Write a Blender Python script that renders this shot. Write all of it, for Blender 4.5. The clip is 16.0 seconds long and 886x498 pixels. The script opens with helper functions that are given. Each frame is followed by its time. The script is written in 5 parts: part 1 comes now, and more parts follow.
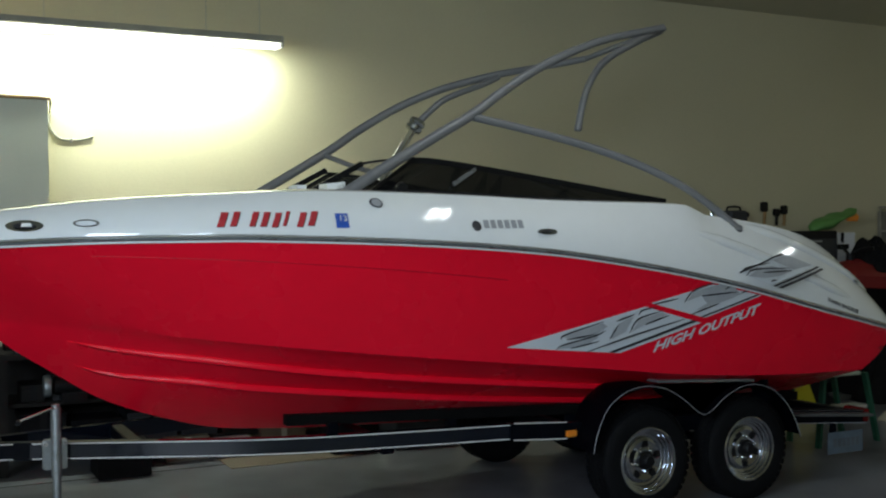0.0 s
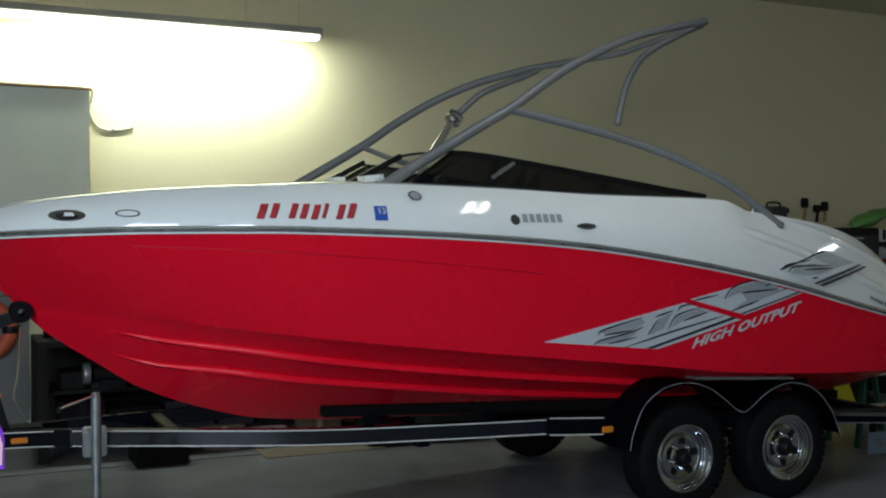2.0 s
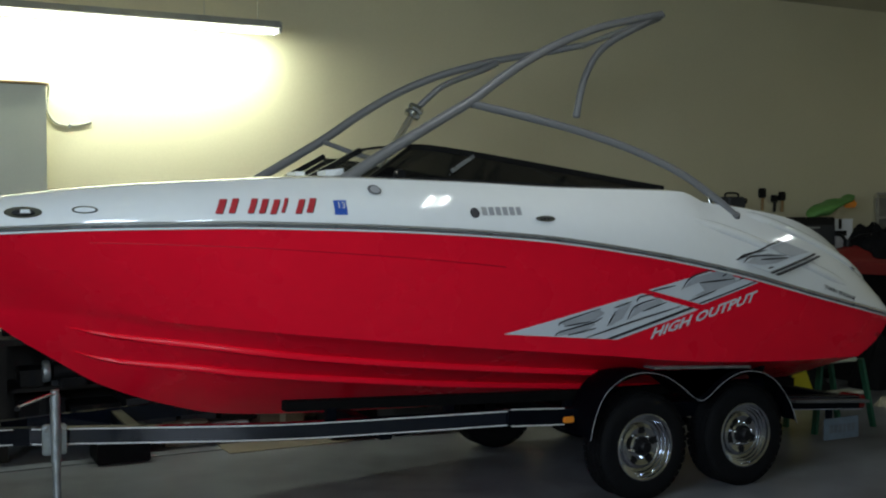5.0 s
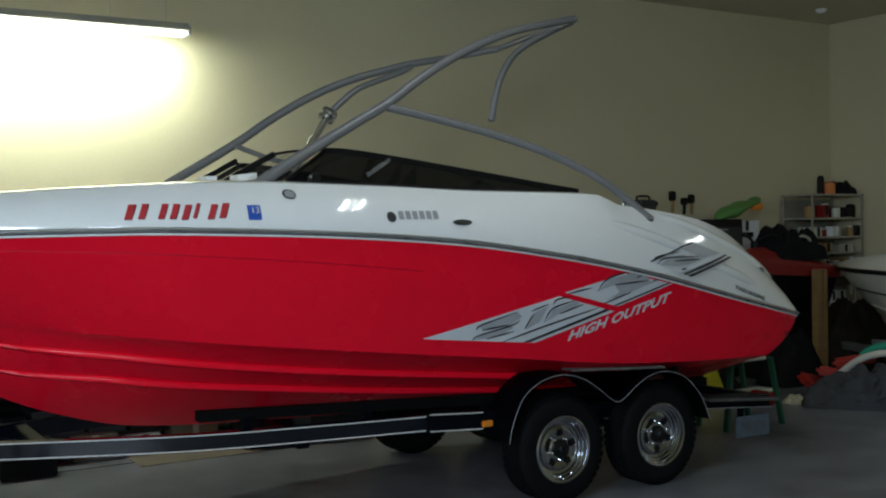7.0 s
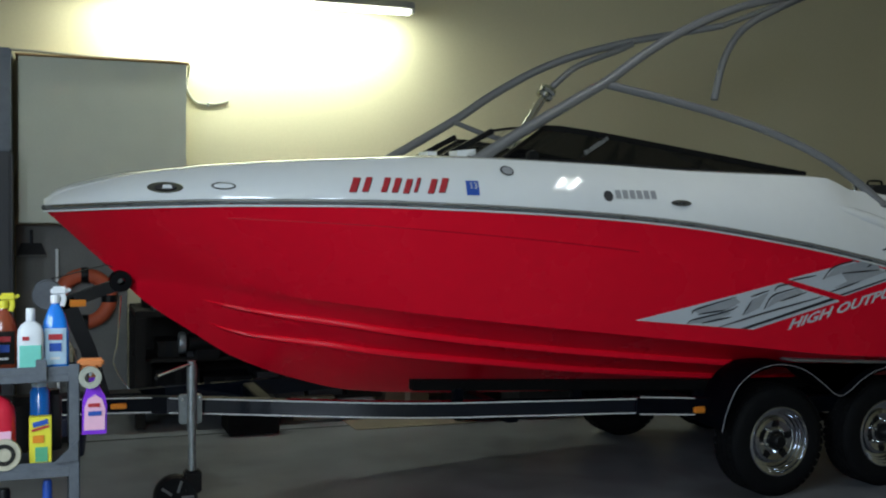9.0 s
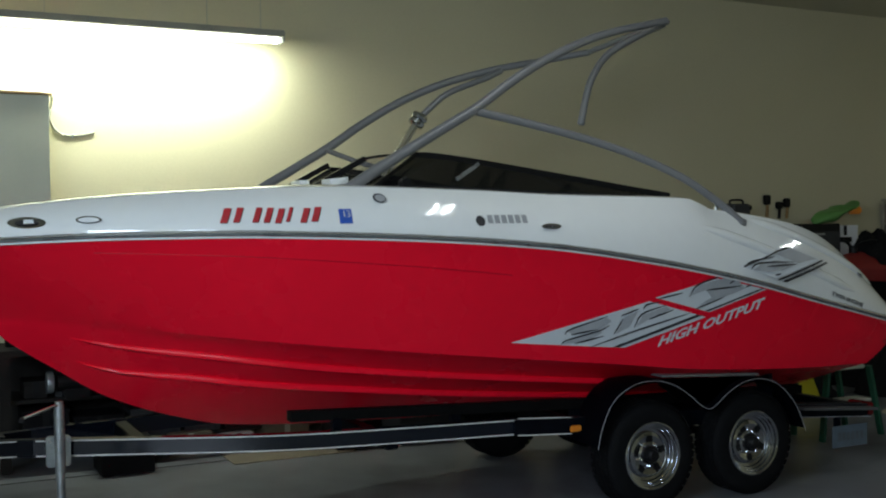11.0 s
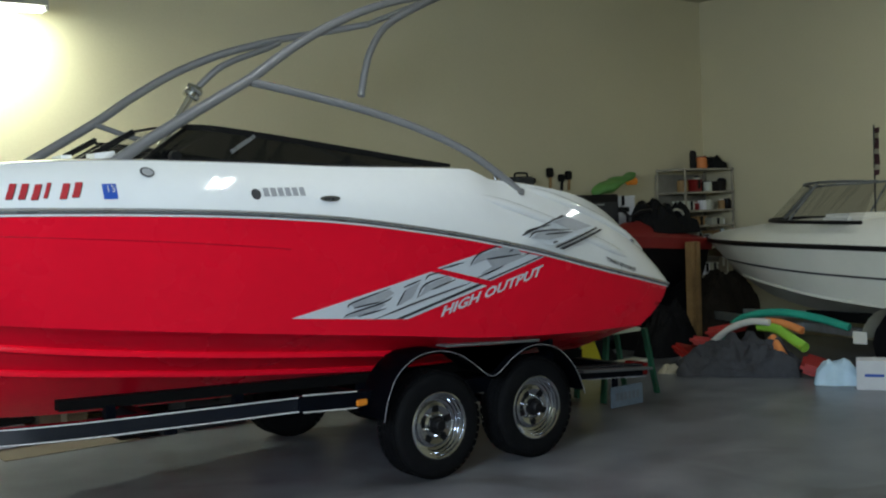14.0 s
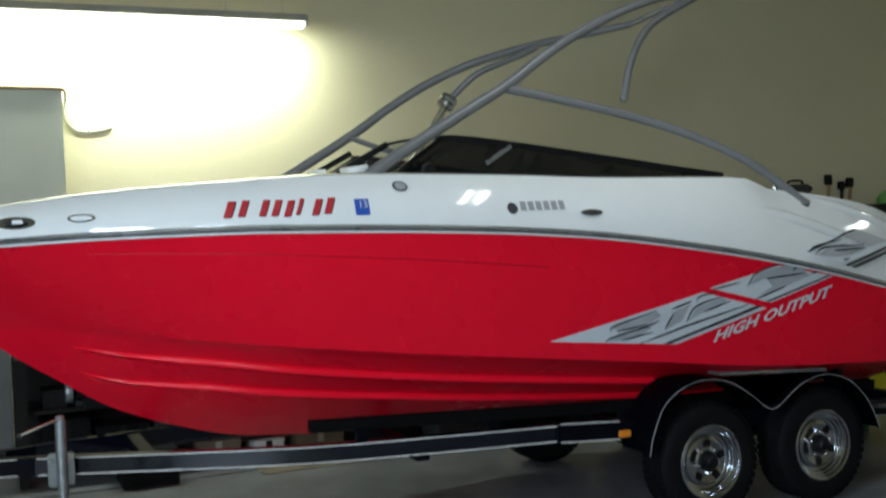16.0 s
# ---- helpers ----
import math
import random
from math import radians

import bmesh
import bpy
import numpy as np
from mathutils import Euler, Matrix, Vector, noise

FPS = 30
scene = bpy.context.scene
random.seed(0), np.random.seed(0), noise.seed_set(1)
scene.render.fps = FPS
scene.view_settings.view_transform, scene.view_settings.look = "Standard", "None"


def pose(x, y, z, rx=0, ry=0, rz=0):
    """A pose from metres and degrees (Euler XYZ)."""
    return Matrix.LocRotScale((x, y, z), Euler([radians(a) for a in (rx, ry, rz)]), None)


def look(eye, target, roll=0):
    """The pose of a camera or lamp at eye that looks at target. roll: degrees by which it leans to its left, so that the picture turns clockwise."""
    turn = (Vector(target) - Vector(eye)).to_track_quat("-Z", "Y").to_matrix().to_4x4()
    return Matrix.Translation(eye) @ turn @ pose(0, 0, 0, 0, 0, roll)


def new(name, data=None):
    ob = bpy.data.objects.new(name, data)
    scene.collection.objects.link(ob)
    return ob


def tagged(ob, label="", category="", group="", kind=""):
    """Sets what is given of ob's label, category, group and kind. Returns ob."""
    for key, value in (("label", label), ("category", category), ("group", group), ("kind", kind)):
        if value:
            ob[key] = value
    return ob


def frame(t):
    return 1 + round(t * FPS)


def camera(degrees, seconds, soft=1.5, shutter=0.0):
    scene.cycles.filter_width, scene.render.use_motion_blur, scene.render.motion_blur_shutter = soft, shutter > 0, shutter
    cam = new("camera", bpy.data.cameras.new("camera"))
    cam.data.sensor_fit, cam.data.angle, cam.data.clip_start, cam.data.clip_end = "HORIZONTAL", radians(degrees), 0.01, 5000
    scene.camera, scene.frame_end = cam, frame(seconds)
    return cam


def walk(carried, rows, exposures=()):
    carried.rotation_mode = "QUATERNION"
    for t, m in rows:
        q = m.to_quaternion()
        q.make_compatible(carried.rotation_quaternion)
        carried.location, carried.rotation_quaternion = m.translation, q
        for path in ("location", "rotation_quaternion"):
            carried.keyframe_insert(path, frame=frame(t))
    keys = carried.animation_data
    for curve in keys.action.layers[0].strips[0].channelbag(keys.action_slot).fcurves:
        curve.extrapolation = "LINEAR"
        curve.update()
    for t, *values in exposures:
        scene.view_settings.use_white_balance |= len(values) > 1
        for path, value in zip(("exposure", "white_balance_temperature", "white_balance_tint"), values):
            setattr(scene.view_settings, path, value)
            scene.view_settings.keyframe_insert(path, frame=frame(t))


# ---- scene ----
cam = camera(44.9, 16.0, 2.1, 0.5)
PATH = [
    (0, (0.021, 0.098, 1.788), (0.917, 1.886, 1.773), -0.6),
    (0.5, (0.011, 0.107, 1.789), (0.881, 1.907, 1.762), -0.7),
    (1, (0.011, 0.099, 1.784), (0.909, 1.886, 1.768), -0.1),
    (1.5, (0.006, 0.116, 1.784), (0.874, 1.917, 1.744), -0.3),
    (2, (0.005, 0.119, 1.794), (0.844, 1.935, 1.765), -0.0),
    (2.5, (0.012, 0.112, 1.782), (0.896, 1.906, 1.729), -0.3),
    (3, (0.011, 0.111, 1.792), (0.909, 1.897, 1.744), -0.3),
    (3.5, (0.009, 0.117, 1.787), (0.894, 1.91, 1.744), -0.4),
    (5.8, (0.019, 0.074, 1.807), (0.951, 1.843, 1.766), -0.8),
    (6, (0.007, 0.11, 1.796), (0.965, 1.865, 1.76), -0.8),
    (6.5, (0.027, 0.118, 1.794), (1.046, 1.838, 1.752), -0.8),
    (7, (0.025, 0.147, 1.795), (1.065, 1.855, 1.759), -1.0),
    (7.5, (-0.007, 0.155, 1.783), (0.952, 1.91, 1.752), -1.0),
    (8, (-0.019, 0.157, 1.779), (0.805, 1.979, 1.747), -0.9),
    (8.5, (-0.015, 0.143, 1.789), (0.708, 2.007, 1.746), 0.1),
    (9, (-0.012, 0.147, 1.79), (0.678, 2.023, 1.715), 0.6),
    (9.5, (0.012, 0.125, 1.806), (0.768, 1.976, 1.748), -0.4),
    (10, (0.01, 0.128, 1.797), (0.871, 1.932, 1.746), -0.5),
    (10.2, (0.013, 0.129, 1.799), (0.896, 1.923, 1.753), -0.6),
    (12.3, (0.017, 0.089, 1.79), (0.922, 1.873, 1.778), -1.0),
    (12.5, (0.024, 0.066, 1.779), (0.942, 1.843, 1.765), -1.0),
    (13, (0.059, 0.079, 1.792), (1.055, 1.813, 1.755), -1.1),
    (13.5, (0.091, 0.054, 1.773), (1.212, 1.709, 1.705), -1.6),
    (14, (0.171, 0.145, 1.748), (1.378, 1.738, 1.675), -2.1),
    (14.5, (0.261, 0.288, 1.741), (1.411, 1.922, 1.651), -2.4),
    (15, (0.326, 0.435, 1.764), (1.285, 2.189, 1.682), -1.4),
    (15.5, (0.349, 0.476, 1.758), (1.159, 2.301, 1.645), -2.3),
    (16, (0.375, 0.575, 1.782), (1.181, 2.405, 1.744), -2.3),
]
walk(cam, [(t, look(eye, target, roll)) for t, eye, target, roll in PATH],
     [(0, -.3), (5, -.32), (7.4, -.27), (8, -.05), (8.6, -.36), (9.2, -.46), (10.2, -.38), (13.3, -.27), (13.8, .05), (14.3, .49), (15, .52), (15.5, .13), (16, .05)])


# ---- the runabout's lines: x from bow to stern, half breadth, height ----
CY = 6.75


def curve(xs, vs):
    """A smooth function through a few stations (monotone cubic)."""
    xs, vs = np.array(xs, float), np.array(vs, float)
    d = np.diff(vs) / np.diff(xs)
    m = np.concatenate(([d[0]], np.where(d[1:] * d[:-1] > 0, 2 * d[1:] * d[:-1] / (d[1:] + d[:-1] + 1e-12), 0), [d[-1]]))

    def f(x):
        x = np.clip(x, xs[0], xs[-1])
        i = np.clip(np.searchsorted(xs, x) - 1, 0, len(xs) - 2)
        h = xs[i + 1] - xs[i]
        t = (x - xs[i]) / h
        return ((1 + 2 * t) * (1 - t) ** 2 * vs[i] + t * (1 - t) ** 2 * h * m[i]
                + t * t * (3 - 2 * t) * vs[i + 1] + t * t * (t - 1) * h * m[i + 1])
    return f


rail_b = curve([-.04, .02, .1, .25, .5, 1, 1.5, 2, 3, 4, 5, 6, 6.4, 6.62], [0, .12, .23, .41, .63, .93, 1.12, 1.22, 1.29, 1.3, 1.28, 1.2, 1.12, 1.02])
rail_z = curve([-.04, .5, 1, 1.5, 2, 2.6, 3.35, 4.15, 4.85, 5.62, 6.36, 6.62], [1.765, 1.795, 1.81, 1.812, 1.8, 1.775, 1.72, 1.61, 1.48, 1.3, 1.14, 1.09])
chine_b = curve([.42, .7, 1, 1.5, 2, 3, 4, 5, 6.32], [0, .25, .47, .76, .95, 1.1, 1.14, 1.14, 1.1])
chine_z = curve([.42, .7, 1.33, 2.2, 3.0, 3.86, 4.71, 5.66, 6.32], [1.33, 1.35, 1.275, 1.17, 1.08, .985, .89, .84, .83])
keel_z = curve([.42, .5, .77, 1.07, 1.43, 1.79, 2.25, 3, 4, 6.32], [1.33, 1.25, 1.06, .87, .73, .64, .6, .57, .54, .48])
deck_z = curve([-.04, .03, .18, .47, .89, 1.45, 2.1, 2.98, 3.6, 4.41, 4.55, 4.63, 4.73, 4.94, 5.48, 5.76, 6.08, 6.39, 6.56], [1.79, 1.85, 1.9, 1.96, 2.01, 2.045, 2.07, 2.05, 2.025, 2.012, 2.008, 1.985, 1.942, 1.92, 1.845, 1.77, 1.62, 1.4, 1.2])
deck_in = curve([-.04, .1, .4, 1, 2, 4, 5.5, 6.56], [.0, .08, .13, .16, .17, .17, .2, .26])


def side(u, v):
    """The topside: u along, v from the rail down to the chine."""
    s = u ** 1.25
    xr, xc = -.04 + 6.545 * s, .42 + 5.74 * s
    x = xr + (xc - xr) * (v + (v * v - v) * .55 * s ** 3)
    b = rail_b(xr) + (chine_b(xc) - rail_b(xr)) * v + .05 * v * (1 - v) * np.minimum(1, s * 3)
    return x, CY - b, rail_z(xr) + (chine_z(xc) - rail_z(xr)) * v


def bottom(u, v):
    """The planing bottom: v from the chine to the keel."""
    s = u ** 1.25
    x = .42 + 5.74 * s
    zc, zk = chine_z(x), keel_z(x)
    k = np.clip((v - .06) / .94, 0, 1)
    return x, CY - chine_b(x) * (1 - v), zc + (zk - zc) * k - .03 * v * (1 - v) * np.minimum(1, s * 8) - .012 * np.minimum(1, v / .06)


def topside(u, v):
    """The white moulding: v from the rail up to the shoulder."""
    s = u ** 1.25
    xr = -.04 + 6.545 * s
    xd = -.04 + 6.535 * s
    x = xr + (xd - xr) * v
    z0 = rail_z(xr) + .012
    b0, b1 = rail_b(xr), np.maximum(0, rail_b(xr) - deck_in(xd))
    z1 = np.maximum(deck_z(xd), z0 + .02)
    return x, CY - (b0 + (b1 - b0) * v ** 2.1), z0 + (z1 - z0) * v


def on(fn, x, z):
    """The point of a moulding at that x and z."""
    u, v = min(.98, max(.02, (x / 6.6))) ** .8, .5
    for _ in range(30):
        p = fn(u, v)
        a, b = fn(u + 1e-4, v), fn(u, v + 1e-4)
        j = np.array([[a[0] - p[0], b[0] - p[0]], [a[2] - p[2], b[2] - p[2]]]) / 1e-4
        d = np.linalg.solve(j, [x - p[0], z - p[2]])
        u, v = min(.999, max(.001, u + d[0])), min(1.2, max(-.2, v + d[1]))
    return fn(u, v)

# ---- world, sun side daylight, lamps ----
world = bpy.data.worlds.new("sky")
scene.world = world
world.use_nodes = True
wn = world.node_tree
sky = wn.nodes.new("ShaderNodeTexSky")
sky.sky_type, sky.sun_disc, sky.sun_elevation, sky.sun_rotation = "NISHITA", False, radians(40), radians(200)
wn.links.new(sky.outputs[0], wn.nodes["Background"].inputs[0])
wn.nodes["Background"].inputs[1].default_value = 0.12


def area_lamp(name, m, sx, sy, power, color):
    data = bpy.data.lights.new(name, "AREA")
    data.shape, data.size, data.size_y, data.energy, data.color = "RECTANGLE", sx, sy, power, color
    ob = new(name, data)
    ob.matrix_world = m
    return ob


DOORS = ((-2.9, -1.0),)
# unseen west opening, added so that daylight reaches the bow flank
ADDED_WEST_DOOR = (.1, 2.5)
DOOR_H, BACK_Y = 3.8, -2.2
area_lamp("tube_light", pose(1.72, 9.36, 3.53, 44, 0, 0), 2.5, .1, 114, (.89, 1, .88))
# sky light falls in through the upper part of the tall doors
for d0, d1 in DOORS:
    c = (d0 + d1) / 2
    area_lamp("door_daylight", look((c, BACK_Y - .15, 2.9), (c, 5, .6)), d1 - d0, 1.6, 205, (.66, .82, 1))
# daylight lamp of the added west opening
c = sum(ADDED_WEST_DOOR) / 2
area_lamp("west_fill_daylight", look((-3.35, c, 2.9), (5, c, .4)), ADDED_WEST_DOOR[1] - ADDED_WEST_DOOR[0], 1.6, 265, (.66, .82, 1))
for x in (3.74, 3.92, 10.11, 10.29):
    area_lamp("strip_lamp", pose(x, 4.6, 4.22, 0, 0, 90), 1.2, .03, 10, (.9, .96, 1))


# ---- materials ----
def mat(name, color, rough=.5, metal=0., dirt=.15, scale=6., bump=.0, coat=0., fine=60., emit=0., spec=.5):
    m = bpy.data.materials.new(name)
    m.use_nodes = True
    t = m.node_tree
    b = t.nodes["Principled BSDF"]
    tc = t.nodes.new("ShaderNodeTexCoord")
    n1, n2 = t.nodes.new("ShaderNodeTexNoise"), t.nodes.new("ShaderNodeTexNoise")
    n1.inputs["Scale"].default_value, n2.inputs["Scale"].default_value = scale, fine
    n1.inputs["Detail"].default_value, n2.inputs["Detail"].default_value = 5, 3
    for n in (n1, n2):
        t.links.new(tc.outputs["Object"], n.inputs["Vector"])
    mix = t.nodes.new("ShaderNodeMix")
    mix.data_type = "RGBA"
    mix.inputs[6].default_value = (*[c * (1 - dirt) for c in color], 1)
    mix.inputs[7].default_value = (*[min(1, c * (1 + dirt * .6)) for c in color], 1)
    ad = t.nodes.new("ShaderNodeMath")
    ad.operation = "MULTIPLY_ADD"
    ad.inputs[1].default_value, ad.inputs[2].default_value = .35, 0
    t.links.new(n2.outputs[0], ad.inputs[0])
    a2 = t.nodes.new("ShaderNodeMath")
    a2.operation = "MULTIPLY_ADD"
    a2.inputs[1].default_value = .65
    t.links.new(n1.outputs[0], a2.inputs[0])
    t.links.new(ad.outputs[0], a2.inputs[2])
    ramp = t.nodes.new("ShaderNodeMapRange")
    ramp.inputs[1].default_value, ramp.inputs[2].default_value = .3, .7
    t.links.new(a2.outputs[0], ramp.inputs[0])
    t.links.new(ramp.outputs[0], mix.inputs[0])
    t.links.new(mix.outputs[2], b.inputs["Base Color"])
    rr = t.nodes.new("ShaderNodeMapRange")
    rr.inputs[3].default_value, rr.inputs[4].default_value = max(.02, rough * .85), min(1, rough * 1.15)
    t.links.new(n1.outputs[0], rr.inputs[0])
    t.links.new(rr.outputs[0], b.inputs["Roughness"])
    b.inputs["Metallic"].default_value = metal
    b.inputs["Coat Weight"].default_value = coat
    b.inputs["Coat Roughness"].default_value = .03
    b.inputs["Specular IOR Level"].default_value = spec
    if emit:
        b.inputs["Emission Color"].default_value = (*color, 1)
        b.inputs["Emission Strength"].default_value = emit
    if bump:
        bp = t.nodes.new("ShaderNodeBump")
        bp.inputs["Strength"].default_value, bp.inputs["Distance"].default_value = bump, .01
        t.links.new(n2.outputs[0], bp.inputs["Height"])
        t.links.new(bp.outputs[0], b.inputs["Normal"])
    return m


def glass(name, color, clear):
    """A thin tinted pane: part clear, part glossy."""
    m = bpy.data.materials.new(name)
    m.use_nodes = True
    t = m.node_tree
    b = t.nodes["Principled BSDF"]
    b.inputs["Base Color"].default_value = (*color, 1)
    b.inputs["Roughness"].default_value = .04
    tr, mx = t.nodes.new("ShaderNodeBsdfTransparent"), t.nodes.new("ShaderNodeMixShader")
    tr.inputs[0].default_value = (*[.25 + .7 * clear] * 3, 1)
    mx.inputs[0].default_value = 1 - clear
    t.links.new(tr.outputs[0], mx.inputs[1])
    t.links.new(b.outputs[0], mx.inputs[2])
    t.links.new(mx.outputs[0], t.nodes["Material Output"].inputs[0])
    return m


def floor_material():
    """Sealed grey concrete: cloudy, scuffed, a little glossy, with tyre marks and old stains."""
    m = mat("sealed_concrete", (.195, .207, .225), .3, dirt=.45, scale=2.2, bump=.12, fine=90)
    t = m.node_tree
    b = t.nodes["Principled BSDF"]
    tc = [n for n in t.nodes if n.type == "TEX_COORD"][0]
    st = t.nodes.new("ShaderNodeTexNoise")
    st.inputs["Scale"].default_value, st.inputs["Detail"].default_value, st.inputs["Distortion"].default_value = .8, 8, 1.2
    t.links.new(tc.outputs["Object"], st.inputs["Vector"])
    r = t.nodes.new("ShaderNodeMapRange")
    r.inputs[1].default_value, r.inputs[2].default_value, r.inputs[3].default_value, r.inputs[4].default_value = .55, .66, 0, .7
    t.links.new(st.outputs[0], r.inputs[0])
    mx = t.nodes.new("ShaderNodeMix")
    mx.data_type = "RGBA"
    mx.inputs[7].default_value = (.085, .085, .085, 1)
    old = b.inputs["Base Color"].links[0].from_socket
    t.links.new(old, mx.inputs[6])
    t.links.new(r.outputs[0], mx.inputs[0])
    t.links.new(mx.outputs[2], b.inputs["Base Color"])
    return m


M_WALL = mat("cream_wall_paint", (.595, .54, .36), .75, dirt=.06, scale=.7, bump=.12, fine=45)
M_CEIL = mat("ceiling_paint", (.55, .52, .4), .8, dirt=.06, scale=.8, bump=.1)
M_FLOOR = floor_material()
M_JOINT = mat("joint_filler", (.07, .07, .065), .8)
M_RED = mat("red_gelcoat", (.9, .006, .028), .27, dirt=.05, scale=1.2, coat=.05, fine=12, spec=.2)
# hull red darkened to paint the shade in the press line
M_CREASE = mat("shaded_red_crease", (.58, .004, .018), .4, dirt=.1, spec=.1)
M_WHITE = mat("white_gelcoat", (.84, .86, .865), .07, dirt=.03, scale=1.5, coat=.6, fine=14)
M_WHITE2 = mat("aged_white_gelcoat", (.8, .8, .73), .3, dirt=.08, scale=2, coat=.3)
M_GREYRUB = mat("grey_rub_rail", (.2, .21, .21), .28, metal=.4)
M_STEEL = mat("polished_steel", (.75, .75, .74), .12, metal=1, dirt=.08, scale=9)
M_CHROME = mat("chrome", (.5, .52, .56), .08, metal=1, dirt=.06, scale=12)
M_ALU = mat("grey_tower_paint", (.178, .18, .185), .42, metal=.1, dirt=.08, scale=5)
M_BLACK = mat("black_trim", (.006, .006, .007), .4, dirt=.3, spec=.25)
M_BLACKP = mat("black_frame_paint", (.003, .004, .007), .35, dirt=.3, spec=.08)
M_BEAM = mat("gloss_black_frame_paint", (.004, .006, .012), .09, dirt=.3, scale=3, spec=.5)
M_PLATE = mat("blue_grey_plate", (.14, .18, .22), .4, metal=.3, dirt=.2, scale=14)
M_RUBBER = mat("tyre_rubber", (.006, .0062, .007), .75, dirt=.35, scale=14, bump=.3, spec=.1)
M_CARPET = mat("black_bunk_carpet", (.005, .005, .005), .95, dirt=.4, bump=.5, fine=200, spec=.1)
M_PIN = mat("white_pinstripe", (.75, .75, .73), .4)
M_AMBER = mat("amber_lens", (.85, .28, .03), .2, dirt=.15)
M_REDLENS = mat("red_lens", (.16, .006, .006), .2)
M_TINT = glass("smoked_pane", (.006, .006, .006), .12)
M_CLEAR = glass("clear_pane", (.1, .1, .1), .9)
M_NAVY = mat("navy_plastic", (.008, .012, .05), .4, dirt=.2)
M_SILVER = mat("silver_decal", (.66, .7, .74), .35, metal=.0, dirt=.05)
M_GREYD = mat("grey_decal", (.34, .35, .37), .4)
M_FIG = mat("mid_grey_decal", (.42, .44, .47), .4)
M_DARKD = mat("dark_decal", (.03, .03, .035), .4)
M_REDD = mat("red_marking", (.5, .03, .04), .4)
M_BLUE = mat("blue_sticker", (.02, .09, .45), .4, dirt=.1)
M_STEP = mat("dull_step_plate", (.1, .1, .1), .6, dirt=.3, scale=20)
M_GALV = mat("galvanised_steel", (.42, .46, .48), .4, metal=.8, dirt=.25, scale=18)
M_CART = mat("grey_steel_cart", (.135, .15, .17), .5, metal=.3, dirt=.25, scale=10)
M_CAB = mat("off_white_cabinet", (.58, .6, .5), .55, dirt=.06, scale=3)
M_DARKCAB = mat("charcoal_locker", (.025, .027, .033), .5, dirt=.2)
M_WOOD = mat("bare_timber", (.36, .22, .09), .7, dirt=.3, scale=9, bump=.3, fine=40)
M_BENCH = mat("dark_bench", (.018, .016, .014), .7, dirt=.4, spec=.2)
M_CARD = mat("brown_cardboard", (.19, .16, .115), .85, dirt=.15)
M_PAPER = mat("white_carton", (.75, .76, .78), .7, dirt=.08)
M_GREEN = mat("green_nylon", (.12, .3, .07), .6, dirt=.2)
M_LADDER = mat("green_fibreglass", (.01, .085, .045), .5, dirt=.2)
M_TEAL = mat("teal_foam", (.02, .4, .28), .7, dirt=.12)
M_LIME = mat("lime_foam", (.3, .62, .06), .7, dirt=.12)
M_ORANGE = mat("orange_foam", (.75, .25, .07), .7, dirt=.12)
M_FOAMW = mat("white_foam", (.75, .75, .72), .7, dirt=.1)
M_REDF = mat("red_foam", (.42, .02, .015), .6, dirt=.2)
M_REDP = mat("red_plastic", (.22, .012, .012), .4, dirt=.15)
M_REDBRIGHT = mat("red_bottle", (.7, .02, .05), .3, dirt=.1)
M_YELLOW = mat("yellow_carton", (.8, .72, .04), .5, dirt=.08)
M_PURPLE = mat("purple_plastic", (.26, .04, .7), .3, dirt=.1)
M_PINK = mat("pink_label", (.9, .5, .65), .45, dirt=.08)
M_BLUEB = mat("blue_liquid", (.015, .24, .85), .12, dirt=.1, coat=.5)
M_WHITEP = mat("white_plastic", (.82, .84, .86), .35, dirt=.05)
M_MINT = mat("mint_label", (.2, .68, .55), .45, dirt=.08)
M_BLUEL = mat("pale_blue_label", (.55, .75, .9), .45, dirt=.1)
M_BAG = mat("dark_grey_tarpaulin", (.045, .047, .055), .75, dirt=.4, scale=7, bump=.4, fine=25)
M_BAGB = mat("black_cover_fabric", (.008, .008, .009), .8, dirt=.4, scale=5, bump=.4, fine=30, spec=.15)
M_BROWN = mat("brown_cover_fabric", (.03, .024, .018), .85, dirt=.4, scale=5, bump=.4, fine=30, spec=.15)
M_BUOY = mat("orange_ring", (.62, .12, .05), .6, dirt=.2)
M_FLAG = mat("flag_cloth", (.09, .03, .04), .8, dirt=.5, scale=30)
M_CLOTH = mat("cream_rag", (.5, .46, .34), .9, dirt=.2, bump=.4)
M_TUBE = mat("lamp_tube", (.94, 1, .9), .4, dirt=0, emit=9)
M_CABLE = mat("pale_cable", (.42, .42, .34), .6)
M_PEG = mat("grey_pegboard", (.2, .2, .19), .8, dirt=.15)
M_SHELF = mat("dull_beige_shelf", (.36, .33, .26), .7, dirt=.3)
M_FIXTURE = mat("white_enamel", (.32, .32, .29), .5, dirt=.15)

# ---- building helpers ----
ORIGIN = {}


def thing(name, loc, label, category, group="", kind=""):
    e = new(name)
    e.location = loc
    ORIGIN[e.name] = Vector(loc)
    return tagged(e, label, category, group, kind)


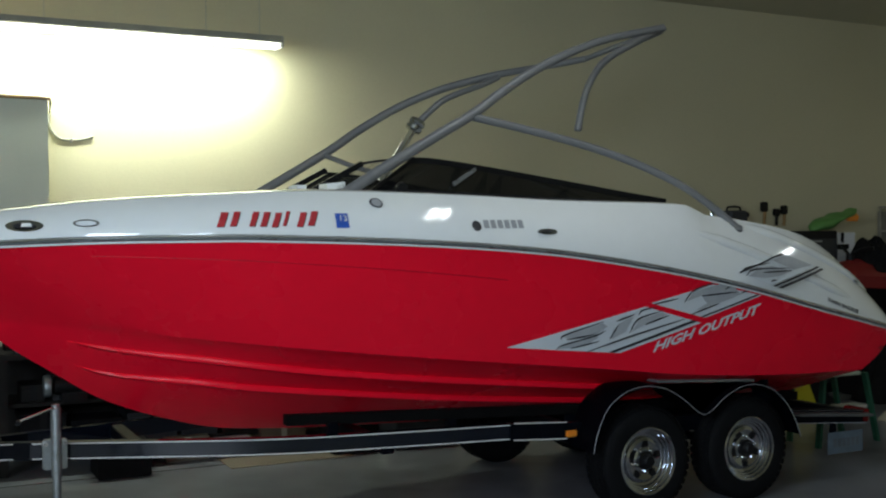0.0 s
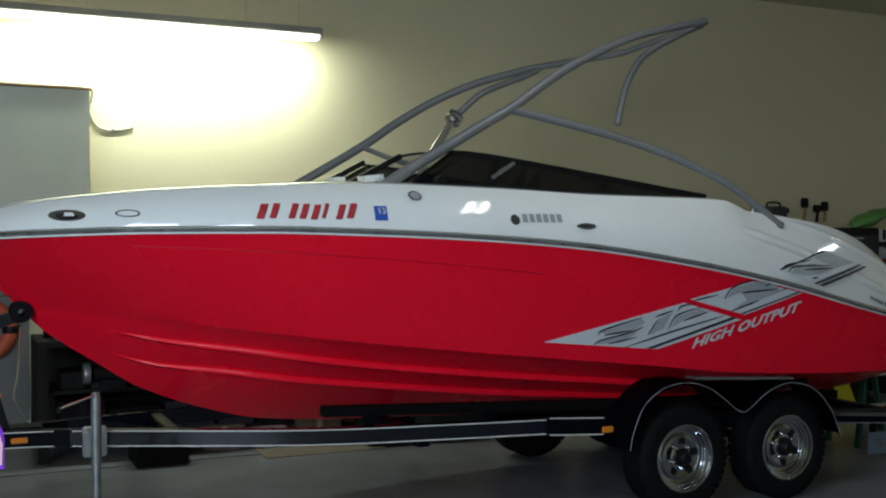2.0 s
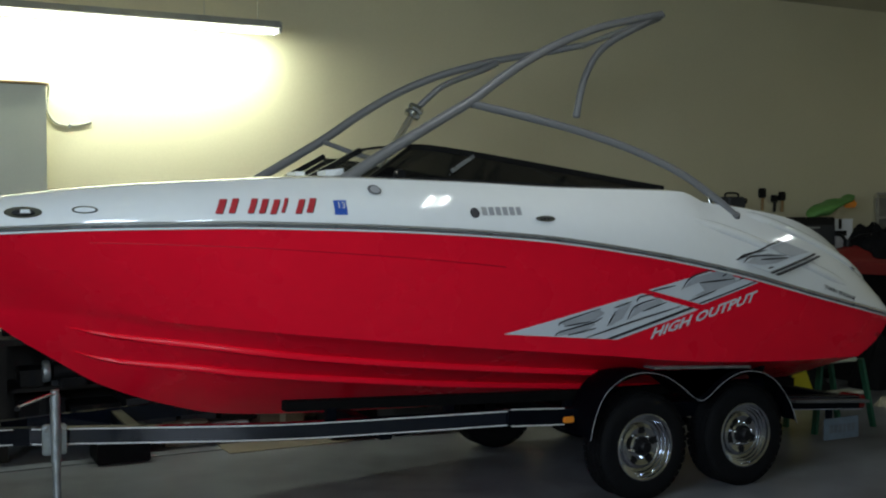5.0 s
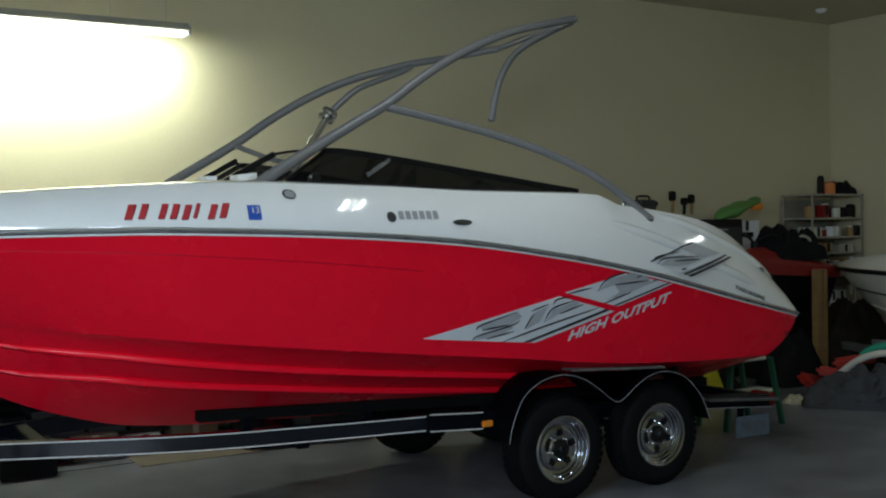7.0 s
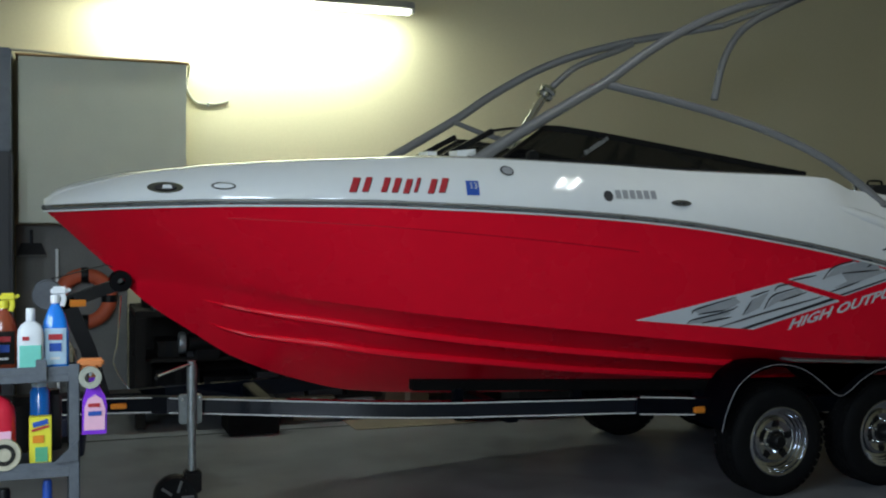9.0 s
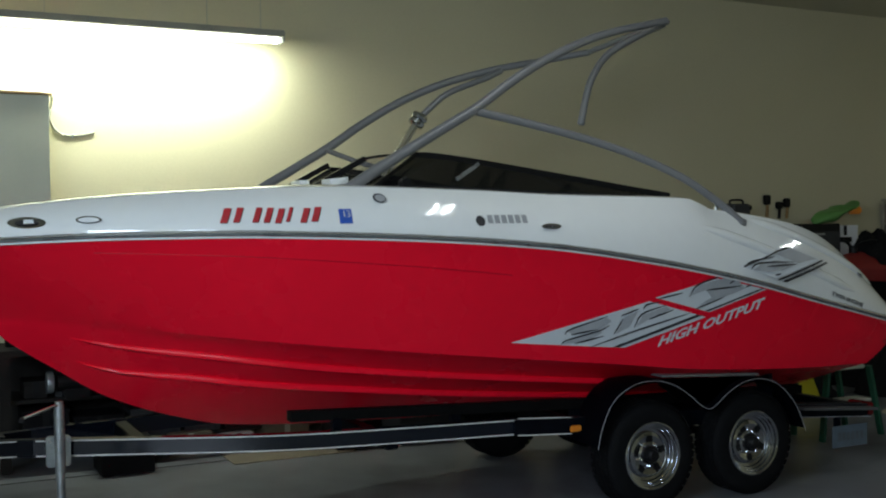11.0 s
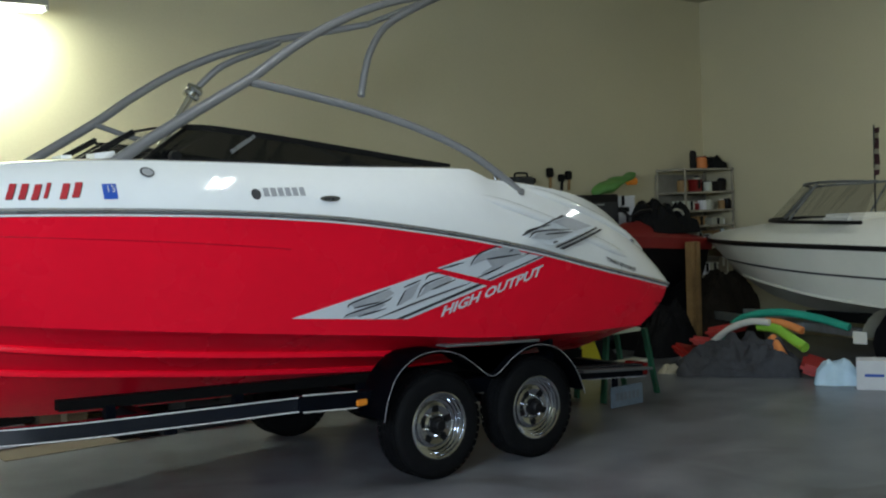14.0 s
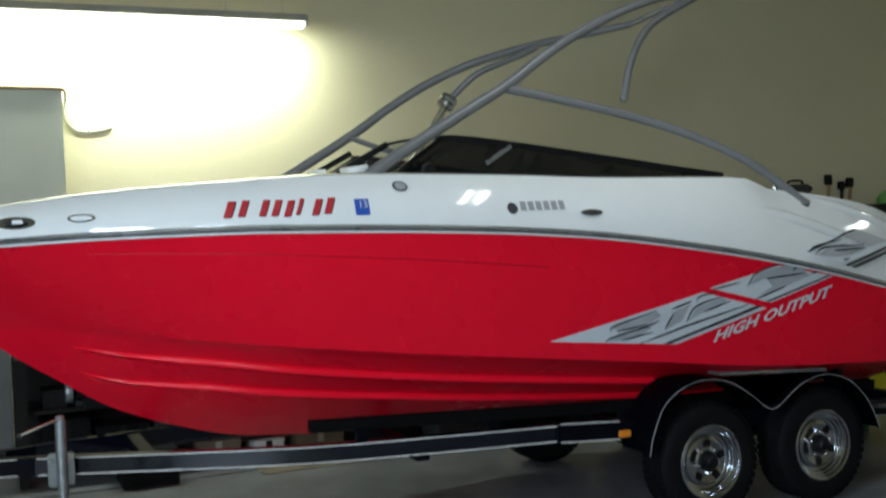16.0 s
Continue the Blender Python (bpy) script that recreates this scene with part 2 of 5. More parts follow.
def part(name, bm, material, parent=None, label="", smooth=35, tags=None):
    """One mesh object, under a thing or under a part of it. Geometry is given in the world's metres."""
    off = ORIGIN[parent.name] if parent else Vector((0, 0, 0))
    bmesh.ops.translate(bm, verts=bm.verts, vec=-off)
    bmesh.ops.recalc_face_normals(bm, faces=bm.faces)
    me = bpy.data.meshes.new(name)
    bm.to_mesh(me)
    bm.free()
    for p in me.polygons:
        p.use_smooth = smooth > 0
    if smooth > 0:
        me.set_sharp_from_angle(angle=radians(smooth))
    for m in (material if isinstance(material, (list, tuple)) else [material]):
        me.materials.append(m)
    ob = new(name, me)
    if parent:
        ob.parent = parent
    ORIGIN[ob.name] = off
    if label:
        ob["label"] = label
    if tags:
        tagged(ob, *tags)
    return ob


def box(x0, x1, y0, y1, z0, z1, bevel=.004, seg=2, bm=None, m=None):
    b = bmesh.new()
    bmesh.ops.create_cube(b, size=1)
    for v in b.verts:
        v.co = Vector(((x0 + x1) / 2 + v.co.x * (x1 - x0), (y0 + y1) / 2 + v.co.y * (y1 - y0), (z0 + z1) / 2 + v.co.z * (z1 - z0)))
    if bevel:
        bmesh.ops.bevel(b, geom=b.edges[:], offset=bevel, segments=seg, affect="EDGES")
    if m:
        bmesh.ops.transform(b, matrix=m, verts=b.verts)
    return join(bm, b)


def join(bm, b):
    if bm is None:
        return b
    me = bpy.data.meshes.new("tmp")
    b.to_mesh(me)
    b.free()
    bm.from_mesh(me)
    bpy.data.meshes.remove(me)
    return bm


def glide(points, n):
    """n points along a smooth curve through the points."""
    p = np.array(points, float)
    d = np.concatenate(([0], np.cumsum(np.linalg.norm(np.diff(p, axis=0), axis=1))))
    fs = [curve(d, p[:, k]) for k in range(3)]
    return [Vector([f(s) for f in fs]) for s in np.linspace(0, d[-1], n)]


def catmull(points, n):
    p = [np.array(q, float) for q in points]
    p = [2 * p[0] - p[1], *p, 2 * p[-1] - p[-2]]
    out = []
    k = len(p) - 3
    for i in range(n):
        s = i / (n - 1) * k
        j = min(int(s), k - 1)
        t = s - j
        a, b, c, d = p[j:j + 4]
        out.append(Vector(.5 * (2 * b + (c - a) * t + (2 * a - 5 * b + 4 * c - d) * t * t + (3 * b - a - 3 * c + d) * t ** 3)))
    return out


def tube(points, r, n=0, sides=10, flat=1., bm=None, taper=None):
    """A round bar along the points (smoothed into n of them), with closed ends."""
    pts = catmull(points, n) if n else [Vector(p) for p in points]
    b = bmesh.new()
    rings = []
    up = Vector((0, 0, 1))
    for i, p in enumerate(pts):
        d = (pts[min(i + 1, len(pts) - 1)] - pts[max(i - 1, 0)]).normalized()
        if abs(d.dot(up)) > .97:
            up = Vector((1, 0, 0)) if abs(d.x) < .9 else Vector((0, 1, 0))
        s = d.cross(up).normalized()
        q = s.cross(d)
        rr = r * (taper[0] + (taper[1] - taper[0]) * i / (len(pts) - 1) if taper else 1)
        rings.append([b.verts.new(p + s * math.cos(a) * rr + q * math.sin(a) * rr * flat) for a in (2 * math.pi * k / sides for k in range(sides))])
    for a, c in zip(rings, rings[1:]):
        for k in range(sides):
            b.faces.new((a[k], a[(k + 1) % sides], c[(k + 1) % sides], c[k]))
    b.faces.new(rings[0][::-1])
    b.faces.new(rings[-1])
    return join(bm, b)


def strip(points, w, h, axis=(0, 0, 1), bm=None):
    """A bar of rectangular section along the points: w across, h along axis."""
    pts = [Vector(p) for p in points]
    ax = Vector(axis)
    b = bmesh.new()
    rings = []
    for i, p in enumerate(pts):
        d = (pts[min(i + 1, len(pts) - 1)] - pts[max(i - 1, 0)]).normalized()
        s = d.cross(ax).normalized()
        q = s.cross(d).normalized()
        rings.append([b.verts.new(p + s * (w / 2 * e) + q * (h / 2 * f)) for e, f in ((-1, -1), (1, -1), (1, 1), (-1, 1))])
    for a, c in zip(rings, rings[1:]):
        for k in range(4):
            b.faces.new((a[k], a[(k + 1) % 4], c[(k + 1) % 4], c[k]))
    b.faces.new(rings[0][::-1])
    b.faces.new(rings[-1])
    return join(bm, b)


def lathe(profile, m=None, sides=24, bm=None, caps=False):
    """A turned body about z from (radius, height) pairs."""
    b = bmesh.new()
    rings = [[b.verts.new((r * math.cos(a), r * math.sin(a), z)) for a in (2 * math.pi * k / sides for k in range(sides))] if r > 1e-5 else [b.verts.new((0, 0, z))] for r, z in profile]
    for a, c in zip(rings, rings[1:]):
        for k in range(sides):
            if len(a) > 1 and len(c) > 1:
                b.faces.new((a[k], a[(k + 1) % sides], c[(k + 1) % sides], c[k]))
            elif len(a) > 1:
                b.faces.new((a[k], a[(k + 1) % sides], c[0]))
            elif len(c) > 1:
                b.faces.new((a[0], c[(k + 1) % sides], c[k]))
    for ring in (rings[0], rings[-1]):
        if len(ring) > 1 and caps:
            b.faces.new(ring)
    if m:
        bmesh.ops.transform(b, matrix=m, verts=b.verts)
    return join(bm, b)


def heap(x0, x1, y0, y1, h, seed, rough=.35, n=26, base=0., sharp=.6):
    """A crumpled heap of fabric lying on z = base."""
    b = bmesh.new()
    rows = []
    for i in range(n + 1):
        row = []
        for j in range(n + 1):
            u, v = 2 * i / n - 1, 2 * j / n - 1
            fold = noise.fractal(Vector((u * 2.2 + seed, v * 2.2, seed * .7)), 1, 2, 4)
            rim = max(0, 1 - max(abs(u), abs(v)) ** 4)
            e = (1 - u * u) ** sharp * (1 - v * v) ** sharp if abs(u) < 1 and abs(v) < 1 else 0
            s = 1 + .18 * noise.noise(Vector((u * 2 + seed, v * 2, 3))) - .12 * (u * u * v * v)
            z = base + max(0, h * (e * (1 + rough * fold * 1.3) + rough * .25 * rim * noise.noise(Vector((u * 7, v * 7, seed)))))
            row.append(b.verts.new(((x0 + x1) / 2 + (x1 - x0) / 2 * u * s, (y0 + y1) / 2 + (y1 - y0) / 2 * v * s, z + .003)))
        rows.append(row)
    for i in range(n):
        for j in range(n):
            b.faces.new((rows[i][j], rows[i + 1][j], rows[i + 1][j + 1], rows[i][j + 1]))
    edge = [rows[i][0] for i in range(n + 1)] + [rows[n][j] for j in range(1, n + 1)] + [rows[i][n] for i in range(n - 1, -1, -1)] + [rows[0][j] for j in range(n - 1, 0, -1)]
    b.faces.new(edge)
    return b


def loft(fn, nu, nv, mirror=True, v0=0., v1=1., cy=CY):
    b = bmesh.new()
    for sgn in ((1, -1) if mirror else (1,)):
        g = []
        for i in range(nu + 1):
            row = []
            for j in range(nv + 1):
                x, y, z = fn(i / nu, v0 + (v1 - v0) * j / nv)
                row.append(b.verts.new((x, cy + sgn * (y - cy), z)))
            g.append(row)
        for i in range(nu):
            for j in range(nv):
                b.faces.new((g[i][j], g[i + 1][j], g[i + 1][j + 1], g[i][j + 1]))
    bmesh.ops.remove_doubles(b, verts=b.verts, dist=.0008)
    return b


def flat_poly(polys):
    b = bmesh.new()
    for p in polys:
        b.faces.new([b.verts.new((x, 0, z)) for x, z in p])
    return b


def letters(text, size, shear=0., spacing=1., bold=0.):
    """Words as a flat mesh in x and z, from the built-in font."""
    cu = bpy.data.curves.new("words", "FONT")
    cu.body, cu.size, cu.shear, cu.space_character, cu.resolution_u = text, size, shear, spacing, 2
    cu.offset = bold
    ob = bpy.data.objects.new("words", cu)
    scene.collection.objects.link(ob)
    bpy.context.view_layer.update()
    me = ob.to_mesh()
    b = bmesh.new()
    b.from_mesh(me)
    ob.to_mesh_clear()
    bpy.data.objects.remove(ob)
    bpy.data.curves.remove(cu)
    for v in b.verts:
        v.co = Vector((v.co.x, 0, v.co.y))
    return b


def place2d(b, x, z, slope=0., sx=1., sz=1.):
    for v in b.verts:
        a, c = v.co.x * sx, v.co.z * sz
        v.co = Vector((x + a, 0, z + c + a * slope))
    return b


def wrapped(b, fn, lift=.004, cut=.06):
    """Lays a flat mesh on a moulding of the near side."""
    for _ in range(5):
        long = [e for e in b.edges if e.calc_length() > cut]
        if not long:
            break
        bmesh.ops.subdivide_edges(b, edges=long, cuts=1)
    bmesh.ops.triangulate(b, faces=b.faces[:])
    for v in b.verts:
        p = on(fn, v.co.x, v.co.z)
        v.co = Vector((v.co.x, p[1] - lift, v.co.z))
    return b


def raised(b, d):
    """Thickens a patch laid on the near side towards the camera's side of the boat."""
    got = bmesh.ops.extrude_face_region(b, geom=b.faces[:])
    for v in got["geom"]:
        if isinstance(v, bmesh.types.BMVert):
            v.co.y -= d
    return b

def slab(outline, y0, y1):
    b = bmesh.new()
    a, c = [b.verts.new((px, y0, pz)) for px, pz in outline], [b.verts.new((px, y1, pz)) for px, pz in outline]
    b.faces.new(a)
    b.faces.new(c[::-1])
    for k in range(len(outline)):
        b.faces.new((a[k], c[k], c[(k + 1) % len(a)], a[(k + 1) % len(a)]))
    return b


# ---- the shell of the garage ----
WX0, WX1, WY1, WH = -3.2, 12.0, 9.75, 4.45


def structure(name, bm, material, label, category):
    return part(name, bm, material, None, "", 30, (label, category, "", "structure"))


floor = structure("floor", box(WX0 - .2, WX1 + .2, BACK_Y - .2, WY1 + .2, -.12, 0, 0), M_FLOOR, "grey sealed concrete garage floor with scuffs and stains", "floor")
structure("wall_north", box(WX0 - .2, WX1 + .2, WY1, WY1 + .2, 0, WH, 0), M_WALL, "cream painted plain garage wall", "wall")
structure("wall_east", box(WX1, WX1 + .2, BACK_Y, WY1, 0, WH, 0), M_WALL, "cream painted plain garage wall", "wall")
bm = box(WX0 - .2, WX0, BACK_Y, ADDED_WEST_DOOR[0], 0, WH, 0)
box(WX0 - .2, WX0, ADDED_WEST_DOOR[1], WY1, 0, WH, 0, bm=bm)
box(WX0 - .2, WX0, *ADDED_WEST_DOOR, DOOR_H, WH, 0, bm=bm)
structure("wall_west", bm, M_WALL, "cream painted wall round an added unseen door opening", "wall")
xs = [WX0 - .2, *[e for d in DOORS for e in d], WX1 + .2]
bm = bmesh.new()
for a, c in zip(xs[::2], xs[1::2]):
    box(a, c, BACK_Y - .2, BACK_Y, 0, WH, 0, bm=bm)
for a, c in DOORS:
    box(a, c, BACK_Y - .2, BACK_Y, DOOR_H, WH, 0, bm=bm)
structure("wall_south", bm, M_WALL, "cream painted wall round an open garage door", "wall")
structure("ceiling", box(WX0 - .2, WX1 + .2, BACK_Y - .2, WY1 + .2, WH, WH + .15, 0), M_CEIL, "pale painted flat garage ceiling", "ceiling")
structure("ground", box(-60, 60, -60, 60, -.34, -.14, 0), M_FLOOR, "concrete apron outside the open garage door", "ground")
for a, c in (((-3.2, 8.62), (12, 8.62)),):
    bm = strip([(a[0], a[1], .002), (c[0], c[1], .002)], .012, .006)
    structure("trim", bm, M_JOINT, "dark saw-cut joint in the concrete floor", "floor joint")


def dome(name, x, y):
    t = thing(name, (x, y, WH), "white ceiling sensor dome", "detector")
    part("cover", lathe([(0, WH - .05), (.04, WH - .045), (.065, WH - .015), (.07, WH)], pose(x, y, 0), 20), M_WHITEP, t)


dome("smoke_detector", 11.04, 9.10)


def strip_light(x, y, z, length, rods, turned=False):
    t = thing("strip_light_fixture", (x, y, z), "long fluorescent strip light hung on thin wires", "ceiling light")
    prof = [(-.115, -.015), (-.06, .05), (.06, .05), (.115, -.015), (.1, -.018), (.05, .02), (-.05, .02), (-.1, -.018)]
    b = bmesh.new()
    ends = [[b.verts.new((x + s * length / 2, y + p, z + q)) for p, q in prof] for s in (-1, 1)]
    for k in range(len(prof)):
        b.faces.new((ends[0][k], ends[0][(k + 1) % 8], ends[1][(k + 1) % 8], ends[1][k]))
    b.faces.new(ends[0])
    b.faces.new(ends[1])
    part("housing", b, M_FIXTURE, t, "white enamelled steel housing", 20)
    for s in (-1, 1):
        part("end_cap", box(x + s * length / 2 - .012, x + s * length / 2 + .012, y - .1, y + .1, z - .06, z + .045, .01), M_FIXTURE, t)
    for s in (-.045, .045):
        part("tube", tube([(x - length / 2 + .02, y + s, z - .035), (x + length / 2 - .02, y + s, z - .035)], .019, sides=12), M_TUBE, t, "glowing fluorescent tube")
    for r in rods:
        part("wire", tube([(r, y, z + .04), (r, y, WH)], .004, sides=6), M_CABLE, t)
    if turned:
        t.rotation_euler = (0, 0, radians(90))


strip_light(1.523, 9.36, 3.583, 3.04, (.3, 1.05, 2.38, 2.86))
strip_light(3.83, 4.6, 4.3, 1.25, (3.4, 4.26), True)
strip_light(10.2, 4.6, 4.3, 1.25, (9.77, 10.63), True)

# ---- the red and white runabout ----
boat = thing("runabout_boat", (3.3, CY, .5), "red and white runabout with a grey wakeboard tower on a trailer", "boat")

bm = loft(side, 90, 14)
bt = loft(bottom, 90, 16)
bm = join(bm, bt)
# transom
b = bmesh.new()
ring = [side(1., k / 6) for k in range(7)] + [bottom(1., k / 6) for k in range(1, 7)]
near = [b.verts.new(p) for p in ring]
far = [b.verts.new((p[0], 2 * CY - p[1], p[2])) for p in ring[:-1]]
b.faces.new(near + far[::-1])
bm = join(bm, b)
bmesh.ops.remove_doubles(bm, verts=bm.verts, dist=.001)
hull = part("hull", bm, M_RED, boat, "glossy red gelcoat hull", 22)


def strake(us, vs, u0, depth=.036):
    """A lifting strake: an upright outer face and a flat underside that runs back into the bottom."""
    path = curve(us, vs)
    for sgn in (1, -1):
        b = bmesh.new()
        rings = []
        for i in range(81):
            u = u0 + (.84 - u0) * i / 80
            v = float(path(u))
            k = min(1, i / 14, (80 - i) / 12 + .02) ** .7
            p, q = Vector(bottom(u, v)), Vector(bottom(u, v + .085))
            ring = [p + Vector((0, .006, .006))]
            ring += [p + Vector((0, -.012 * k + a, c * depth * k)) for a, c in ((.006, .05), (.001, -.12), (-.002, -.8), (.001, -.95), (.008, -1))]
            ring.append(q + Vector((0, .004, .004)))
            rings.append([b.verts.new((c.x, CY + sgn * (c.y - CY), c.z)) for c in ring])
        for r, s in zip(rings, rings[1:]):
            for k in range(7):
                b.faces.new((r[k], r[(k + 1) % 7], s[(k + 1) % 7], s[k]))
        b.faces.new(rings[0])
        b.faces.new(rings[-1])
        part("strake", b, M_RED, boat, "", 45)


strake([.1, .27, .4, .55, 1], [.32, .21, .24, .27, .32], .12)
strake([.1, .29, .42, .55, 1], [.72, .455, .475, .53, .66], .13)
# shallow press line along the topside, the crease's shade painted as darker red
for sgn in (1, -1):
    pts = [side(u, .09 + .32 * u) for u in np.linspace(.2, .56, 60)]
    part("styling_line", strip([(p[0], CY + sgn * (p[1] + .001 - CY), p[2]) for p in pts], .004, .007), M_CREASE, boat, "fine press line with its shade painted dark red")


# white deck moulding, open cockpit between the walk-through bow and the engine hatch
def inner(u, v):
    s = u ** 1.25
    x = -.04 + 6.535 * s
    x0, y0, z0 = topside(u, 1.)
    hb = CY - y0
    crown = z0 + .02 * min(1, hb / .5)
    open_ = max(0., min(1., (x - .45) / .12)) * max(0., min(1., (5.15 - x) / .15))
    sole = float(np.interp(x, [.5, 1.5, 2.5, 3.5], [1.78, 1.66, 1.5, 1.38]))
    top = [(1, z0), (.97, z0 + .008), (.86, crown), (.78, crown), (.76, crown - .05), (.74, crown - (crown - sole) * .95), (.6, sole), (0, sole)]
    shut = [(1, z0), (.97, z0 + .008), (.86, crown), (.7, crown + .01), (.5, crown + .018), (.3, crown + .022), (.15, crown + .024), (0, crown + .025)]
    i = min(int(v * 7 + 1e-6), 6)
    f = v * 7 - i
    a = [top[i][k] * open_ + shut[i][k] * (1 - open_) for k in (0, 1)]
    c = [top[i + 1][k] * open_ + shut[i + 1][k] * (1 - open_) for k in (0, 1)]
    return x0, CY - hb * (a[0] + (c[0] - a[0]) * f), a[1] + (c[1] - a[1]) * f


bm = loft(topside, 90, 10)
bm = join(bm, loft(inner, 110, 7))
b = bmesh.new()
ring = [topside(1., k / 6) for k in range(7)]
near = [b.verts.new(p) for p in ring]
far = [b.verts.new((p[0], 2 * CY - p[1], p[2])) for p in ring]
b.faces.new(near + far[::-1])
bm = join(bm, b)
part("deck", bm, M_WHITE, boat, "glossy white gelcoat deck moulding", 28)

# raised sculpted lines on the aft quarter, rising out of the moulding and fading back into it
for xs, zs in (([4.4, 4.87, 5.47, 6.1], [1.855, 1.73, 1.53, 1.3]), ([4.98, 5.2, 5.69, 6.3], [1.868, 1.82, 1.66, 1.39])):
    line = curve(xs, zs)
    ks = np.linspace(0, 1, 44)
    for sgn in (1, -1):
        pts = []
        for k in ks:
            x = xs[0] + (xs[-1] - xs[0]) * k
            p = on(topside, x, float(line(x)))
            sink = .03 * max(0, 1 - k / .22) + .03 * max(0, (k - .8) / .2)
            pts.append((p[0], CY + sgn * (p[1] + .05 + sink - CY), p[2] - .3 * sink))
        part("styling_line", tube(pts, .066, sides=28, flat=.8), M_WHITE, boat)

for sgn in (1, -1):
    us = np.linspace(0, 1, 90)
    pts = [Vector(side(u, 0.)) for u in us]
    rub = part("rub_rail", tube([(p.x, CY + sgn * (p.y - .004 - CY), p.z + .008) for p in pts], .0155, sides=10, flat=1.0), M_GREYRUB, boat, "grey rubber rub rail")
    part("rail_insert", tube([(p.x, CY + sgn * (p.y - .021 - CY), p.z + .011) for p in pts], .006, sides=8), M_STEEL, rub, "bright steel insert")
    part("rail_seal", tube([(p.x, CY + sgn * (p.y - .004 - CY), p.z - .014) for p in pts], .006, sides=8), M_WHITE, rub, "white lower lip")


# windscreen
for sgn in (1, -1):
    def w(x, y, z):
        return (x, CY + sgn * (y - CY), z)
    base = [(2.44, 5.9, 2.07), (2.7, 5.86, 2.08), (3.15, 5.85, 2.065), (3.81, 5.85, 2.04), (4.25, 5.86, 2.025), (4.58, 5.88, 2.012)]
    top = [(2.78, 6.02, 2.278), (2.92, 6.0, 2.272), (3.25, 5.98, 2.232), (3.92, 5.95, 2.136), (4.3, 5.92, 2.078), (4.6, 5.89, 2.034)]
    bs, ts = catmull([w(*p) for p in base], 30), catmull([w(*p) for p in top], 30)
    b = bmesh.new()
    ga, gb = [b.verts.new(p) for p in bs], [b.verts.new(p) for p in ts]
    for k in range(29):
        b.faces.new((ga[k], ga[k + 1], gb[k + 1], gb[k]))
    bmesh.ops.solidify(b, geom=b.faces[:], thickness=.006)
    side_pane = part("side_window", b, M_TINT, boat, "dark smoked side window")
    side_pane.visible_shadow = False
    part("top_frame", strip([p + Vector((0, 0, .004)) for p in ts], .03, .034), M_BLACK, side_pane, "black window frame")
    part("sill_frame", strip([p + Vector((0, 0, .002)) for p in bs], .03, .02), M_BLACK, side_pane)
    fb, ft = [w(2.44, 5.9, 2.07), w(2.33, 6.15, 2.09), w(2.27, 6.42, 2.1)], [w(2.78, 6.02, 2.285), w(2.67, 6.22, 2.29), w(2.62, 6.42, 2.285)]
    fb, ft = catmull(fb, 12), catmull(ft, 12)
    b = bmesh.new()
    ga, gb = [b.verts.new(p) for p in fb], [b.verts.new(p) for p in ft]
    for k in range(11):
        b.faces.new((ga[k], ga[k + 1], gb[k + 1], gb[k]))
    bmesh.ops.solidify(b, geom=b.faces[:], thickness=.006)
    front = part("front_window", b, M_CLEAR, boat, "clear curved front window")
    front.visible_shadow = False
    part("top_frame", strip(ft, .016, .014), M_BLACK, front, "black window frame")
    part("gate_frame", strip([fb[-1], ft[-1]], .035, .03, (0, 1, 0)), M_BLACK, front, "black gate frame")
    part("corner_frame", strip([bs[0], ts[0]], .02, .02, (0, 1, 0)), M_BLACK, front)
    # grey slanting bar, set just outside the dark pane
    part("window_bar", strip([w(2.99, 5.872, 2.13), w(3.18, 5.945, 2.23)], .024, .012, (0, 1, 0)), M_GREYRUB, side_pane, "grey slanting bar just outside the pane")
    part("console_cap", box(2.1, 2.22, *sorted((CY - sgn * .52, CY - sgn * .3)), 2.02, 2.135, .03, 4), M_WHITE, boat, "white moulded console cap")
    part("console_cap", box(2.28, 2.46, *sorted((CY - sgn * .56, CY - sgn * .36)), 2.02, 2.15, .03, 4, m=pose(2.37, 0, 2.1) @ pose(0, 0, 0, 0, -6, 0) @ pose(-2.37, 0, -2.1)), M_WHITE, boat, "white moulded console cap")

# wakeboard tower
tower = part("wakeboard_tower", tube([(2.25, 5.84, 2.05), (2.55, 5.89, 2.225), (2.96, 5.96, 2.45), (3.2, 6.0, 2.58), (3.42, 6.04, 2.725), (3.64, 6.08, 2.858), (3.88, 6.12, 2.98), (4.13, 6.16, 3.087), (4.41, 6.21, 3.18), (4.92, 6.3, 3.308)], .029, 60, 14, 1.1, taper=(1.08, .82)), M_ALU, boat, "grey painted tower tube")
part("main_tube", tube([(2.25, 7.66, 2.11), (2.79, 7.58, 2.436), (3.06, 7.54, 2.622), (3.36, 7.49, 2.8), (3.68, 7.445, 2.94), (4.0, 7.4, 3.038), (4.2, 7.37, 3.088), (4.55, 7.315, 3.158), (4.86, 7.2, 3.22)], .029, 60, 14, 1.1, taper=(1.05, .8)), M_ALU, tower)
part("rear_leg", tube([(3.2, 6.0, 2.56), (3.57, 5.98, 2.493), (3.95, 5.923, 2.405), (4.3, 5.845, 2.293), (4.62, 5.75, 2.142), (4.85, 5.67, 1.975), (4.98, 5.61, 1.85)], .024, 40, 12, 1.1), M_ALU, tower)
